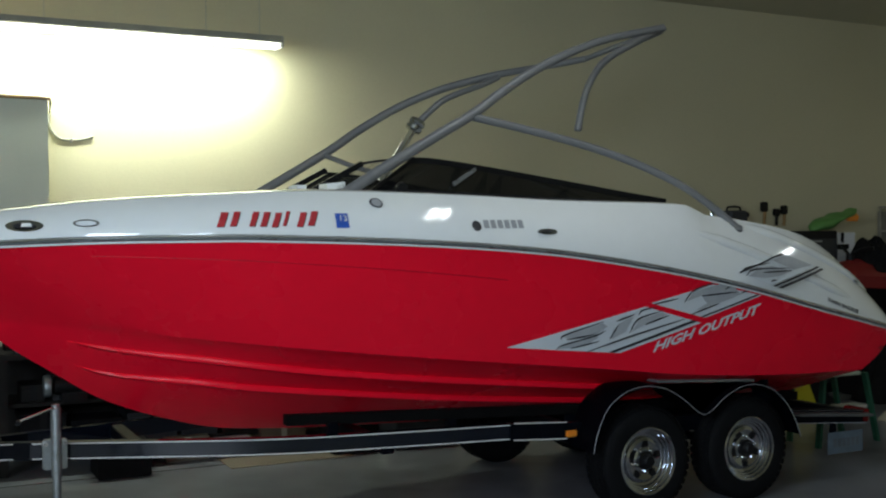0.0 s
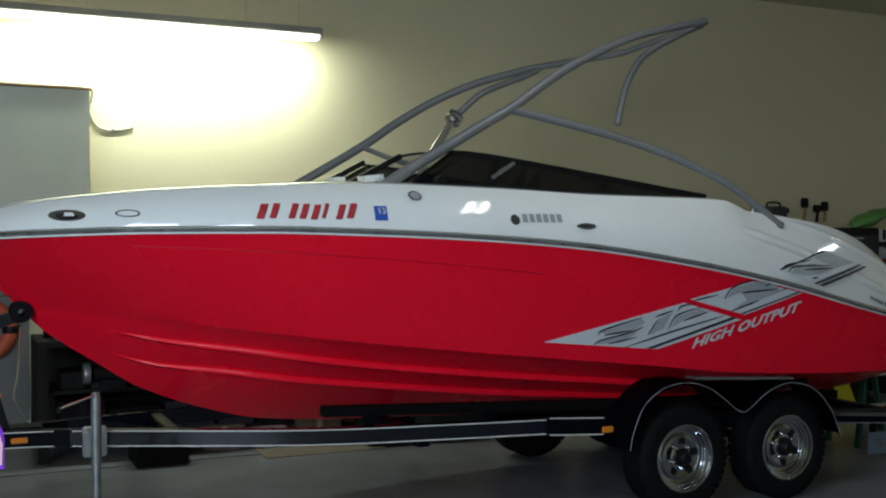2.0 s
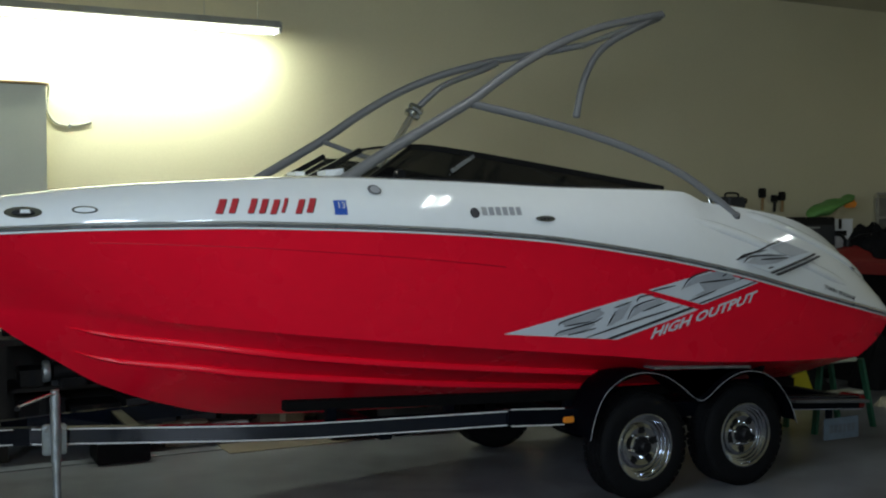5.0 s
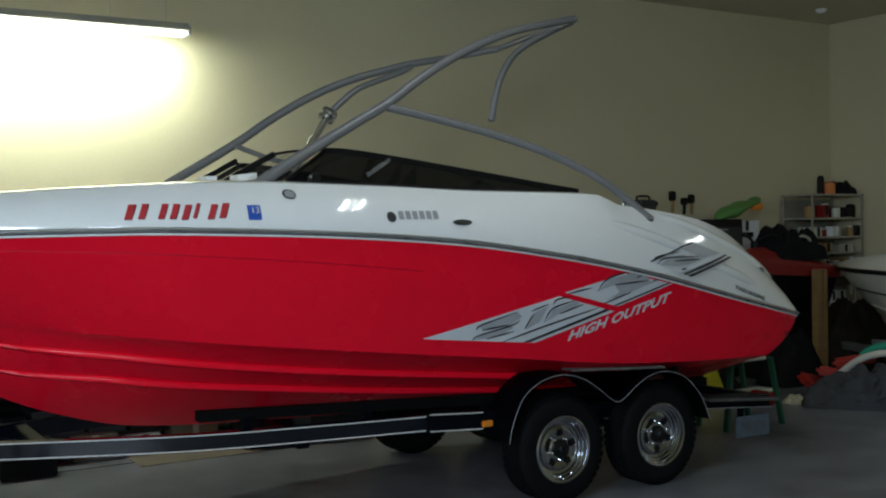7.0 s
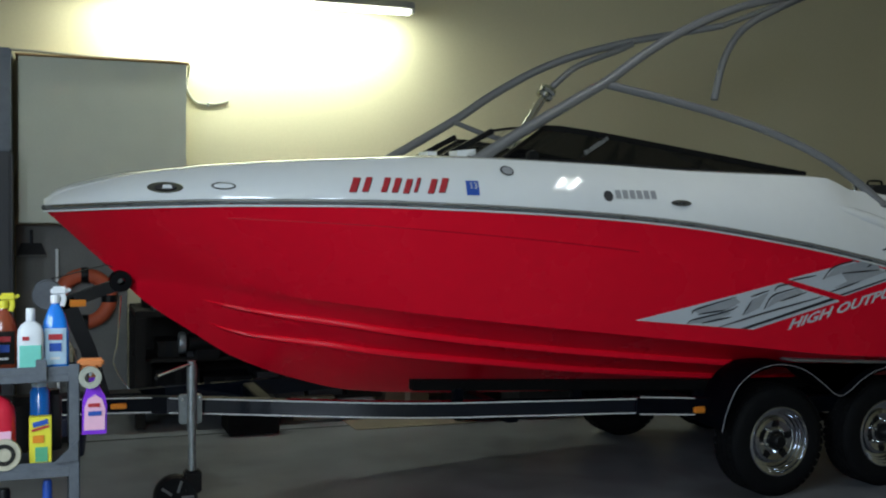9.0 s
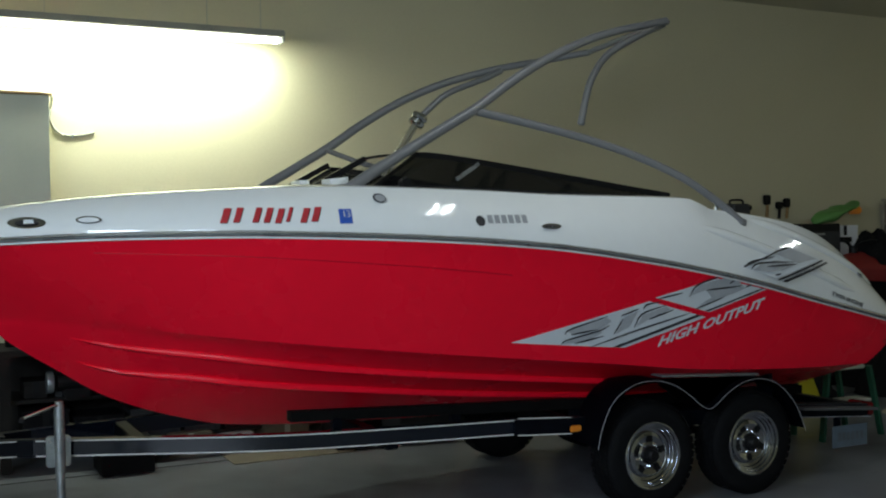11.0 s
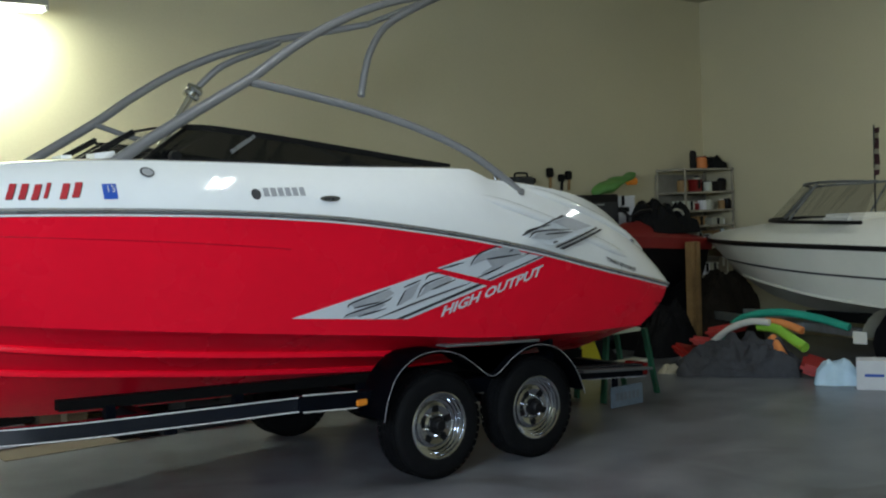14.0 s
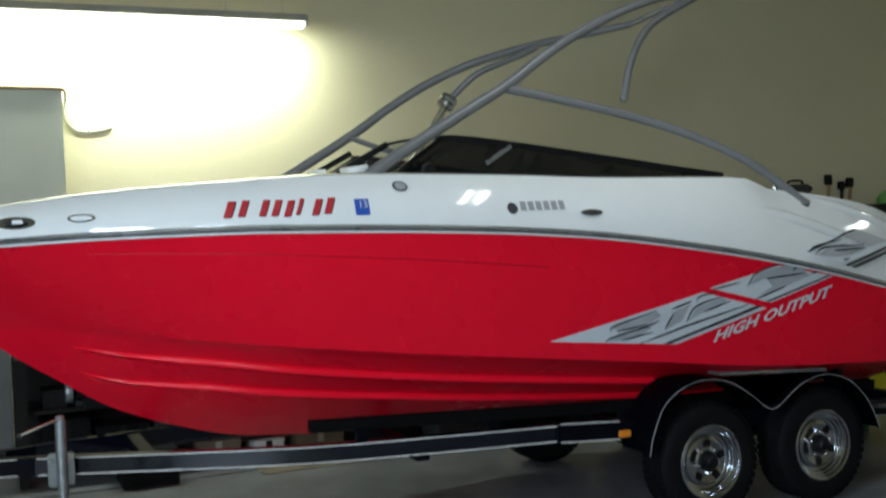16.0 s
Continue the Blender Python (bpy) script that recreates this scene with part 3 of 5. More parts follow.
part("cross_tube", tube([(4.93, 6.3, 3.302), (4.96, 6.55, 3.3), (4.92, 6.95, 3.26), (4.86, 7.2, 3.22)], .022, 16, 12), M_ALU, tower)
part("tow_arm", tube([(4.33, 6.52, 2.582), (4.362, 6.52, 2.727), (4.415, 6.52, 2.88), (4.51, 6.51, 3.03), (4.63, 6.49, 3.13), (4.83, 6.43, 3.24), (4.95, 6.36, 3.3)], .026, 30, 12), M_ALU, tower, "grey curved tow arm")
part("arm_cap", lathe([(0, -.012), (.02, -.01), (.028, 0), (.028, .03)], pose(4.328, 6.52, 2.572, 0, 8, 0), 16), M_ALU, tower)
part("deck_stud", lathe([(.016, -.02), (.016, .01), (.012, .024), (0, .028)], pose(4.86, 5.72, 1.95, 0, 0, 0), 14), M_CHROME, boat, "small chrome stud")
part("strut", tube([(3.412, 7.3, 2.645), (3.524, 7.3, 2.748), (3.66, 7.3, 2.852), (3.895, 7.32, 2.948), (4.02, 7.33, 2.995), (4.15, 7.35, 3.055)], .024, 16, 10), M_ALU, tower)
part("lower_strut", tube([(3.13, 7.3, 2.22), (3.274, 7.3, 2.437), (3.412, 7.3, 2.645)], .028, sides=12), M_STEEL, tower, "bright steel strut")
part("clamp", lathe([(.02, -.035), (.042, -.03), (.046, -.012), (.036, 0), (.046, .012), (.042, .03), (.02, .035)], pose(3.412, 7.3, 2.645, 0, 34, 0) @ Matrix.Scale(1.4, 4), 18), M_CHROME, tower, "chrome clamp collar")
part("brace", tube([(2.79, 7.57, 2.43), (2.95, 7.35, 2.33), (3.05, 7.2, 2.28)], .019, sides=10), M_ALU, tower)
part("horn", lathe([(0, -.03), (.03, -.028), (.036, 0), (.03, .028), (0, .03)], pose(2.62, 5.82, 2.1, 90, 0, 0), 18), M_BLACK, boat, "small black round horn")
for x, y, z in ((2.25, 5.84, 2.06), (2.25, 7.66, 2.06)):
    part("foot_plate", lathe([(0, .035), (.04, .03), (.055, .01), (.058, -.05)], pose(x, y, z, 0, 0, 0), 20), M_ALU, tower)


part("foot_plate", tube([(4.975, 5.6, 1.86), (4.995, 5.64, 1.8)], .032, sides=14), M_ALU, tower)

# fittings and markings of the near side
def oval(x, z, rx, rz, fn, lift, n=28, bm=None):
    b = bmesh.new()
    b.faces.new([b.verts.new((x + rx * math.cos(2 * math.pi * k / n), 0, z + rz * math.sin(2 * math.pi * k / n))) for k in range(n)])
    return wrapped(b, fn, lift, .05)


def fitting(name, x, z, rx, rz, ring_m, core_m, label, core=(.66, .55)):
    f = part(name, raised(oval(x, z, rx, rz, topside, .001), .011), ring_m, boat, label)
    part("insert", raised(oval(x, z, rx * core[0], rz * core[1], topside, .0125), .003), core_m, f)
    return f


bow_light = fitting("bow_light", .575, 1.89, .088, .03, M_CHROME, M_DARKD, "chrome bow light", (.6, .5))
part("lens", wrapped(flat_poly([[(.56, 1.885), (.61, 1.885), (.605, 1.905), (.565, 1.905)]]), topside, .022), M_WHITEP, bow_light)
fitting("cleat", .86, 1.9, .06, .02, M_CHROME, M_WHITEP, "chrome pop-up cleat", (.82, .66))
vent = fitting("side_vent", 3.4, 1.837, .066, .017, M_CHROME, M_DARKD, "chrome slotted vent", (.62, .3))
for dx in (-.03, 0, .03):
    part("slat", raised(oval(3.4 + dx * .8, 1.837, .004, .009, topside, .016), .002), M_CHROME, vent)
fitting("maker_badge", 2.358, 2.004, .036, .027, M_DARKD, M_GREYD, "round grey badge", (.8, .76))
fitting("stern_vent", 6.14, 1.475, .05, .03, M_GREYD, M_BLACK, "small dark vent")
part("side_button", oval(5.48, 1.75, .045, .014, topside, .01), M_GREYD, boat, "small grey button")


def marking(name, polys, material, fn, parent, lift=.004, label=""):
    return part(name, wrapped(flat_poly(polys), fn, lift), material, parent, label, 0)


def slant(x, z, w, h, lean):
    return [(x, z), (x + w, z), (x + w + lean, z + h), (x + lean, z + h)]


# brushed registration marks as plain bars
x = 1.475
for k, wd in enumerate((.058, .05, 0, .048, .05, .05, .028, 0, .052, .055)):
    if wd:
        z = 1.874 + .004 * math.sin(k * 2.3)
        marking("bar_shadow", [slant(x + .004, z - .003, wd * .62, .078, .034)], M_DARKD, topside, boat, .0035, "thin dark edge of the bar")
        marking("registration_bar", [slant(x, z, wd * .62, .078, .034)], M_REDD, topside, boat, .0055, "red painted registration bar")
        x += wd + .008
    else:
        x += .038
st = marking("sticker", [slant(2.1, 1.864, .072, .08, .002)], M_BLUE, topside, boat, .004, "blue year sticker")
part("sticker_number", wrapped(place2d(letters("13", .05), 2.117, 1.9), topside, .007), M_PIN, st, "white number", 0)
# maker's mark: a disc and a row of plain bars
lg = part("maker_disc", oval(2.935, 1.872, .03, .03, topside, .004), M_DARKD, boat, "dark round maker's mark")
for k in range(6):
    marking("maker_bar", [slant(2.983 + k * .046, 1.858, .034, .048, .0)], M_GREYD, topside, boat)


# broad silver flash with dark brush strokes
STROKES_A = [[(3.549, 1.185), (3.580, 1.215), (3.830, 1.284)], [(3.590, 1.181), (3.778, 1.206)], [(3.529, 1.124), (3.572, 1.150), (3.785, 1.197), (3.853, 1.227)], [(3.627, 1.126), (3.820, 1.161)], [(3.742, 1.098), (4.071, 1.188), (4.447, 1.277)], [(3.929, 1.283), (4.051, 1.320)], [(3.896, 1.171), (3.944, 1.263)], [(4.087, 1.317), (4.110, 1.345), (4.213, 1.360)], [(4.036, 1.204), (4.087, 1.289), (4.264, 1.337)], [(4.144, 1.253), (4.322, 1.306)]]
FILLS_A = [[(3.561, 1.201), (3.593, 1.219), (3.824, 1.277), (3.866, 1.253), (3.791, 1.207), (3.603, 1.184)], [(3.535, 1.126), (3.586, 1.148), (3.785, 1.195), (3.813, 1.186), (3.759, 1.157), (3.627, 1.129)], [(3.951, 1.270), (4.051, 1.309), (4.000, 1.211), (3.910, 1.170)], [(4.050, 1.209), (4.094, 1.283), (4.257, 1.328), (4.300, 1.309), (4.144, 1.255)], [(3.769, 1.101), (4.071, 1.178), (4.439, 1.268), (4.364, 1.259), (3.917, 1.137)]]
STROKES_B = [[(4.192, 1.379), (4.373, 1.409)], [(4.425, 1.383), (4.491, 1.459), (4.691, 1.512)], [(4.558, 1.420), (4.851, 1.438)], [(4.495, 1.304), (4.701, 1.366)], [(4.741, 1.457), (4.792, 1.483)], [(4.882, 1.429), (4.949, 1.452)]]
FILLS_B = [[(4.441, 1.390), (4.499, 1.455), (4.722, 1.499), (4.837, 1.459), (4.843, 1.439), (4.558, 1.422)], [(4.558, 1.418), (4.850, 1.433), (4.897, 1.426), (4.701, 1.368), (4.512, 1.324), (4.608, 1.370)]]
STROKES_C = [[(4.841, 1.559), (4.914, 1.594), (5.128, 1.621)], [(4.896, 1.543), (4.985, 1.582), (5.318, 1.582)], [(5.056, 1.559), (5.335, 1.565)], [(5.116, 1.500), (5.170, 1.508)], [(5.140, 1.651), (5.316, 1.678)]]
FILLS_C = [[(4.920, 1.539), (5.008, 1.583), (5.137, 1.599), (5.335, 1.565), (5.206, 1.533), (5.060, 1.523)], [(5.157, 1.637), (5.333, 1.670), (5.567, 1.596), (5.358, 1.572)]]


def brush(path, w):
    """A tapered stroke along a path in x and z."""
    pts = [Vector((a, 0, c)) for a, c in path]
    pts = catmull(pts, 6 * len(pts)) if len(pts) > 2 else catmull([pts[0], (pts[0] + pts[1]) / 2, pts[1]], 8)
    b = bmesh.new()
    lo, hi = [], []
    n = len(pts) - 1
    for k, p in enumerate(pts):
        d = (pts[min(k + 1, n)] - pts[max(k - 1, 0)]).normalized()
        q = Vector((-d.z, 0, d.x)) * w / 2 * (.35 + .65 * math.sin(math.pi * min(1, (k + .6) / (n + .6))))
        lo.append(b.verts.new(p - q))
        hi.append(b.verts.new(p + q))
    for k in range(n):
        b.faces.new((lo[k], lo[k + 1], hi[k + 1], hi[k]))
    return b


def flash(outline, stripes, strokes, fills, fn, lift, material, label):
    f = marking("flash_decal", [outline], material, fn, boat, lift, label)
    for st in stripes:
        marking("flash_stripe", [st], M_DARKD, fn, f, lift + .003)
    for poly in fills:
        marking("figure_fill", [poly], M_FIG, fn, f, lift + .0025)
    for path in strokes:
        part("figure_stroke", wrapped(brush(path, .011), fn, lift + .004), M_DARKD, f, "", 0)


flash([(3.19, 1.152), (3.99, 1.078), (4.585, 1.245), (4.125, 1.367)], [[(3.9, 1.088), (3.945, 1.083), (4.55, 1.257), (4.51, 1.266)]], STROKES_A, FILLS_A, side, .004, M_SILVER, "silver slanting flash decal with dark strokes")
flash([(4.168, 1.387), (4.608, 1.276), (5.06, 1.408), (4.64, 1.492)], [[(4.572, 1.287), (4.592, 1.281), (5.04, 1.412), (5.02, 1.417)]], STROKES_B, FILLS_B, side, .004, M_SILVER, "silver slanting flash decal with dark strokes")
flash([(4.83, 1.566), (5.12, 1.475), (5.61, 1.59), (5.276, 1.685)], [[(5.13, 1.47), (5.155, 1.463), (5.64, 1.58), (5.62, 1.588)], [(5.175, 1.458), (5.21, 1.448), (5.69, 1.565), (5.66, 1.573)], [(4.83, 1.566), (4.85, 1.56), (5.29, 1.68), (5.276, 1.685)]], STROKES_C, FILLS_C, topside, .03, M_SILVER, "silver slanting flash decal with dark strokes")
part("lettering", wrapped(place2d(letters("HIGH OUTPUT", .088, .25, 1.0, .0028), 4.235, 1.07, .272, 1.36, 1.0), side, .006, .08), M_SILVER, boat, "silver words on the red hull", 0)
part("lettering", wrapped(place2d(letters("TWIN ENGINE", .04, .25, 1.0, .0012), 5.69, 1.345, -.3, 1.28, 1.0), topside, .006, .08), M_DARKD, boat, "small black words on the deck side", 0)

# ---- the boat trailer ----
trailer = thing("boat_trailer", (3.3, CY, 0), "black twin-axle boat trailer with chrome wheels", "trailer")
RAIL = [(-.9, 6.72, .63), (.34, 6.65, .625), (.81, 6.52, .62), (1.91, 6.17, .597), (2.7, 5.98, .6), (3.31, 5.88, .6), (3.6, 5.87, .59)]
for sgn in (1, -1):
    def w(p, dy=0, dz=0):
        return (p[0], CY + sgn * (p[1] + dy - CY), p[2] + dz)
    rp = catmull([w(p) for p in RAIL], 40)
    beam = part("side_beam", strip(rp[11:], .06, .1), M_BEAM, trailer, "black painted steel beam", 30)
    fore = part("fore_beam", strip(rp[:12], .06, .1), M_BLACKP, trailer, "black painted drawbar side", 30)
    rn = catmull([w(p, -.0325) for p in RAIL], 40)
    for dz in (.043, -.043):
        part("pinstripe", strip([p + Vector((0, 0, dz)) for p in rn[11:]], .003, .0065), M_PIN, beam, "white pinstripe")
        part("pinstripe", strip([p + Vector((0, 0, dz)) for p in rn[:10]], .003, .006), M_PIN, fore, "white pinstripe")
    rear = part("rear_beam", strip([w((3.35, 5.87, .6)), w((3.86, 5.87, .57)), w((5.7, 5.9, .5)), w((6.45, 5.9, .44))], .08, .1), M_BLACKP, trailer, "black painted steel beam", 30)
    for dz in (.054, -.05):
        part("pinstripe", strip([w((3.37, 5.828, .6), 0, dz), w((3.76, 5.828, .575), 0, dz)], .003, .007), M_PIN, rear)
    part("pinstripe", strip([w((5.66, 5.857, .5), 0, -.046), w((6.44, 5.857, .44), 0, -.046)], .003, .006), M_GREYD, rear)
    part("pinstripe", strip([w((5.66, 5.857, .5), 0, .046), w((6.44, 5.857, .44), 0, .046)], .003, .004), M_STEP, rear)
    part("step_pad", box(5.7, 6.45, *sorted((CY - sgn * .98, CY - sgn * .74)), .0, .02, .004, m=pose(0, 0, .97, 0, 4.6, 0)), M_STEP, rear, "grey non-slip step")
    part("marker_light", box(3.75, 3.83, *sorted((CY - sgn * .935, CY - sgn * .91)), .535, .575, .006), M_AMBER, rear, "amber marker light")
    part("tail_light", box(6.4, 6.47, *sorted((CY - sgn * .9, CY - sgn * .7)), .4, .5, .01), M_REDLENS, rear, "red tail light")
    part("bunk", strip([w((2.02, 6.2, .735)), w((4.1, 6.15, .65)), w((6.0, 6.15, .6))], .09, .06), M_CARPET, trailer, "black carpeted bunk")
    for x in (2.3, 3.1, 4.0, 5.6):
        z = np.interp(x, [2.02, 4.1, 6.0], [.72, .63, .58])
        part("bunk_bracket", box(x - .03, x + .03, *sorted((CY - sgn * .62, CY - sgn * .56)), .54, z, .005), M_BLACKP, trailer)

for x, z in ((1.2, .61), (2.6, .55), (4.1, .48), (5.3, .46), (6.4, .44)):
    half = abs(np.interp(x, [p[0] for p in RAIL] + [6.5], [p[1] for p in RAIL] + [5.9]) - CY)
    part("cross_member", box(x - .04, x + .04, CY - half, CY + half, z - .04, z + .04, .006), M_BLACKP, trailer)
for x in (4.29, 5.14):
    part("axle", tube([(x, CY - .9, .345), (x, CY + .9, .345)], .032, sides=12), M_BLACKP, trailer)


def fender(sgn):
    y0, y1 = CY - sgn * 1.11, CY - sgn * .83
    fx = [3.83, 3.86, 3.94, 4.08, 4.25, 4.42, 4.56, 4.65, 4.715, 4.78, 4.88, 5.0, 5.14, 5.3, 5.42, 5.5, 5.56]
    fz = [.46, .58, .735, .83, .858, .82, .735, .665, .64, .665, .735, .79, .808, .765, .67, .56, .42]
    pts = catmull([(a, y0, c) for a, c in zip(fx, fz)], 64)
    b = bmesh.new()
    rows = []
    for p in pts:
        rows.append([b.verts.new((p.x, y0, p.z - .03)), b.verts.new((p.x, y0, p.z - .008)), b.verts.new((p.x, y0 + sgn * .01, p.z + .0)), b.verts.new((p.x, y1, p.z + .004))])
    for r, s in zip(rows, rows[1:]):
        for k in range(3):
            b.faces.new((r[k], r[k + 1], s[k + 1], s[k]))
    bmesh.ops.solidify(b, geom=b.faces[:], thickness=.006)
    f = part("fender", b, M_BLACKP, trailer, "glossy black double wheel fender", 40)
    part("pinstripe", tube([Vector((p.x, y0 - sgn * .004, p.z - .012)) for p in pts], .0021, sides=6), M_GREYD, f, "grey edge stripe")
    # web between the arches
    b = bmesh.new()
    seg = [p for p in pts if 4.24 < p.x < 5.14]
    lo = [b.verts.new((p.x, y0 + sgn * .05, p.z - .006)) for p in seg]
    hi = [b.verts.new((p.x, y0 + sgn * .05, .852 - (p.x - 4.25) * .056)) for p in seg]
    for k in range(len(seg) - 1):
        b.faces.new((lo[k], lo[k + 1], hi[k + 1], hi[k]))
    bmesh.ops.solidify(b, geom=b.faces[:], thickness=.006)
    part("fender_web", b, M_BLACKP, f)
    part("fender_step", box(4.38, 5.2, *sorted((CY - sgn * 1.06, CY - sgn * .86)), -.008, .008, .004, m=pose(0, 0, 1.105, 0, 3.2, 0)), M_GALV, f, "grey metal step plate")
    for x in (4.05, 5.4):
        part("fender_bracket", box(x - .02, x + .02, *sorted((CY - sgn * .95, CY - sgn * .83)), .5, .8, .004), M_BLACKP, f)


fender(1)
fender(-1)


def wheel(x, y, z, sgn, spin):
    m = pose(x, y, z) @ Matrix.Rotation(radians(90 * sgn), 4, "X")
    hub = part("wheel", lathe([(0, -.11), (.13, -.11), (.14, -.06), (.14, .04), (0, .05)], m, 24), M_BLACK, trailer, "wheel with black tyre and chrome rim")
    prof = [(.2, -.1), (.225, -.108), (.29, -.112), (.325, -.1), (.342, -.08), (.347, -.03), (.347, .03), (.342, .08), (.325, .1), (.29, .112), (.225, .108), (.2, .1)]
    b = lathe(prof, m, 56)
    part("tyre", b, M_RUBBER, hub, "black rubber tyre", 50)
    b = bmesh.new()
    for k in range(44):
        for off in (-.072, -.025, .025, .072):
            a = 2 * math.pi * (k + (.5 if off in (-.025, .072) else 0)) / 44
            box(.343, .352, -.02, .02, -.016, .016, 0, bm=b, m=m @ pose(0, 0, off) @ Matrix.Rotation(a, 4, "Z"))
    part("tread", b, M_RUBBER, hub, "", 0)
    rim = lathe([(.2, .085), (.214, .104), (.219, .11), (.214, .113), (.2, .108), (.196, .09), (.186, .086), (.182, .07), (.172, .066), (.168, .05), (.15, .046), (.146, .062), (.125, .07), (.085, .062), (.07, .07), (.06, .07)], m, 48)
    rm = part("rim", rim, M_CHROME, hub, "polished chrome spoked rim", 28)
    for k in range(5):
        a = 2 * math.pi * k / 5 + spin
        b = box(.085, .135, -.03, .03, .058, .071, .008, 2, m=m @ Matrix.Rotation(a, 4, "Z"))
        part("rim_slot", b, M_BLACK, rm, "dark slot in the rim")
    part("hub_cap", lathe([(.062, .05), (.06, .085), (.045, .09), (.04, .12), (.033, .128), (0, .13)], m, 24), M_BLACK, rm, "black hub cap")
    for k in range(5):
        a = 2 * math.pi * (k + .5) / 5 + spin
        part("wheel_nut", lathe([(.011, .06), (.011, .085), (.006, .09), (0, .09)], m @ Matrix.Rotation(a, 4, "Z") @ pose(.075, 0, 0), 8), M_CHROME, rm)


for sgn in (1, -1):
    wheel(4.29, CY - sgn * .955, .352, sgn, .3)
    wheel(5.14, CY - sgn * .955, .352, sgn, .9)

# tongue, jack and winch post
part("tongue", box(-1.2, .5, CY - .06, CY + .06, .58, .68, .006), M_BLACKP, trailer, "black drawbar")
part("coupler", lathe([(.02, -.05), (.06, -.04), (.065, .02), (.04, .06), (0, .065)], pose(-1.22, CY, .63), 16), M_GALV, trailer)
part("marker_light", box(.32, .41, 6.585, 6.612, .61, .64, .005), M_AMBER, trailer, "amber marker light")
jack = part("jack_post", tube([(.76, 6.4, .24), (.755, 6.4, .9)], .023, sides=14), M_GALV, trailer, "galvanised jack post")
part("jack_sleeve", tube([(.757, 6.4, .5), (.756, 6.4, .88)], .028, sides=14), M_GALV, jack)
part("jack_crank", tube([(.755, 6.385, .88), (.72, 6.37, .88), (.56, 6.37, .825)], .008, sides=8), M_STEEL, jack, "steel crank")
part("crank_grip", tube([(.56, 6.37, .825), (.55, 6.3, .825)], .013, sides=10), M_BLACK, jack)
part("jack_bracket", box(.69, .82, 6.43, 6.48, .53, .7, .008), M_GALV, jack, "galvanised bracket")
for s in (-.05, .05):
    part("bracket_bolt", tube([(.755 + s, 6.39, .68), (.755 + s, 6.45, .68)], .009, sides=8), M_STEEL, jack)
part("caster_fork", box(.71, .81, 6.36, 6.44, .14, .27, .01), M_BLACK, jack)
part("caster_wheel", lathe([(0, -.03), (.05, -.03), (.09, -.035), (.1, -.02), (.1, .02), (.09, .035), (.05, .03), (0, .03)], pose(.665, 6.4, .125, 90, 0, 0) @ Matrix.Scale(1.25, 4), 24), M_BLACK, jack, "black caster wheel")
for k in range(5):
    a = 2 * math.pi * k / 5
    part("wheel_spoke", box(.03, .1, -.008, .008, -.003, .003, .002, 1, m=pose(.665, 6.353, .125, 90, 0, 0) @ Matrix.Rotation(a, 4, "Z")), M_GREYRUB, jack)
post = part("winch_post", strip([(.28, CY, .66), (.2, CY, .95), (.08, CY, 1.24)], .09, .07, (0, 1, 0)), M_BLACK, trailer, "black winch post")
part("winch_arm", strip([(.02, CY, 1.2), (.36, CY, 1.32)], .07, .07, (0, 1, 0)), M_BLACK, post)
part("reflector", box(.1, .19, CY - .048, CY - .038, 1.2, 1.24, .003, m=None), M_AMBER, post, "orange reflector")
part("bow_roller", lathe([(.02, -.09), (.06, -.085), (.066, -.03), (.05, 0), (.066, .03), (.06, .085), (.02, .09)], pose(.385, CY, 1.345, 90, 0, 0), 20), M_RUBBER, post, "black rubber bow roller")
part("winch_drum", lathe([(0, -.07), (.11, -.07), (.115, -.055), (.06, -.05), (.06, .05), (.115, .055), (.11, .07), (0, .07)], pose(-.02, CY, 1.27, 90, 0, 0) @ Matrix.Scale(.75, 4), 24), M_CART, post, "grey winch drum")
part("winch_strap", strip([(.0, CY, 1.36), (.3, CY, 1.44), (.36, CY, 1.42)], .05, .004), M_BLACK, post)
part("safety_chain", tube([(.38, 6.66, 1.26), (.36, 6.62, 1.0), (.34, 6.6, .86), (.42, 6.6, .72)], .006, 14, 6), M_STEEL, post, "thin steel chain")

plate = part("number_plate", box(6.05, 6.4, -.004, .004, .19, .35, .002, m=pose(0, 5.86, 0)), M_PLATE, trailer, "blue-grey number plate")
part("plate_holder", box(6.1, 6.14, 5.864, 5.9, .3, .42, .003), M_BLACKP, trailer)
for k in range(6):
    part("plate_bar", box(6.1 + k * .045, 6.13 + k * .045, 5.852, 5.855, .24, .3, 0), M_CART, plate)

# ---- along the back wall, beside the strip light ----
def wall_cabinet():
    t = thing("wall_cabinet", (.42, 9.75, 1.64), "large off-white wall cabinet with plain flush front", "cabinet")
    part("body", box(-.24, 1.08, 9.42, 9.75, 1.64, 2.98, .004), M_CAB, t)
    part("door", box(-.237, 1.077, 9.398, 9.418, 1.645, 2.975, .003), M_CAB, t)
    part("top_board", box(-.26, 1.1, 9.38, 9.75, 2.981, 2.996, .003), M_WOOD, t, "thin brown top board")


wall_cabinet()
t = thing("wall_panel", (.25, 9.74, .1), "grey board panel fixed under the wall cabinet", "panel")
part("board", box(-.27, .62, 9.728, 9.75, .1, 1.62, .003), M_PEG, t)
t = thing("power_cable", (.4, 9.6, 3.0), "pale cable along the cabinet top and wall", "cable")
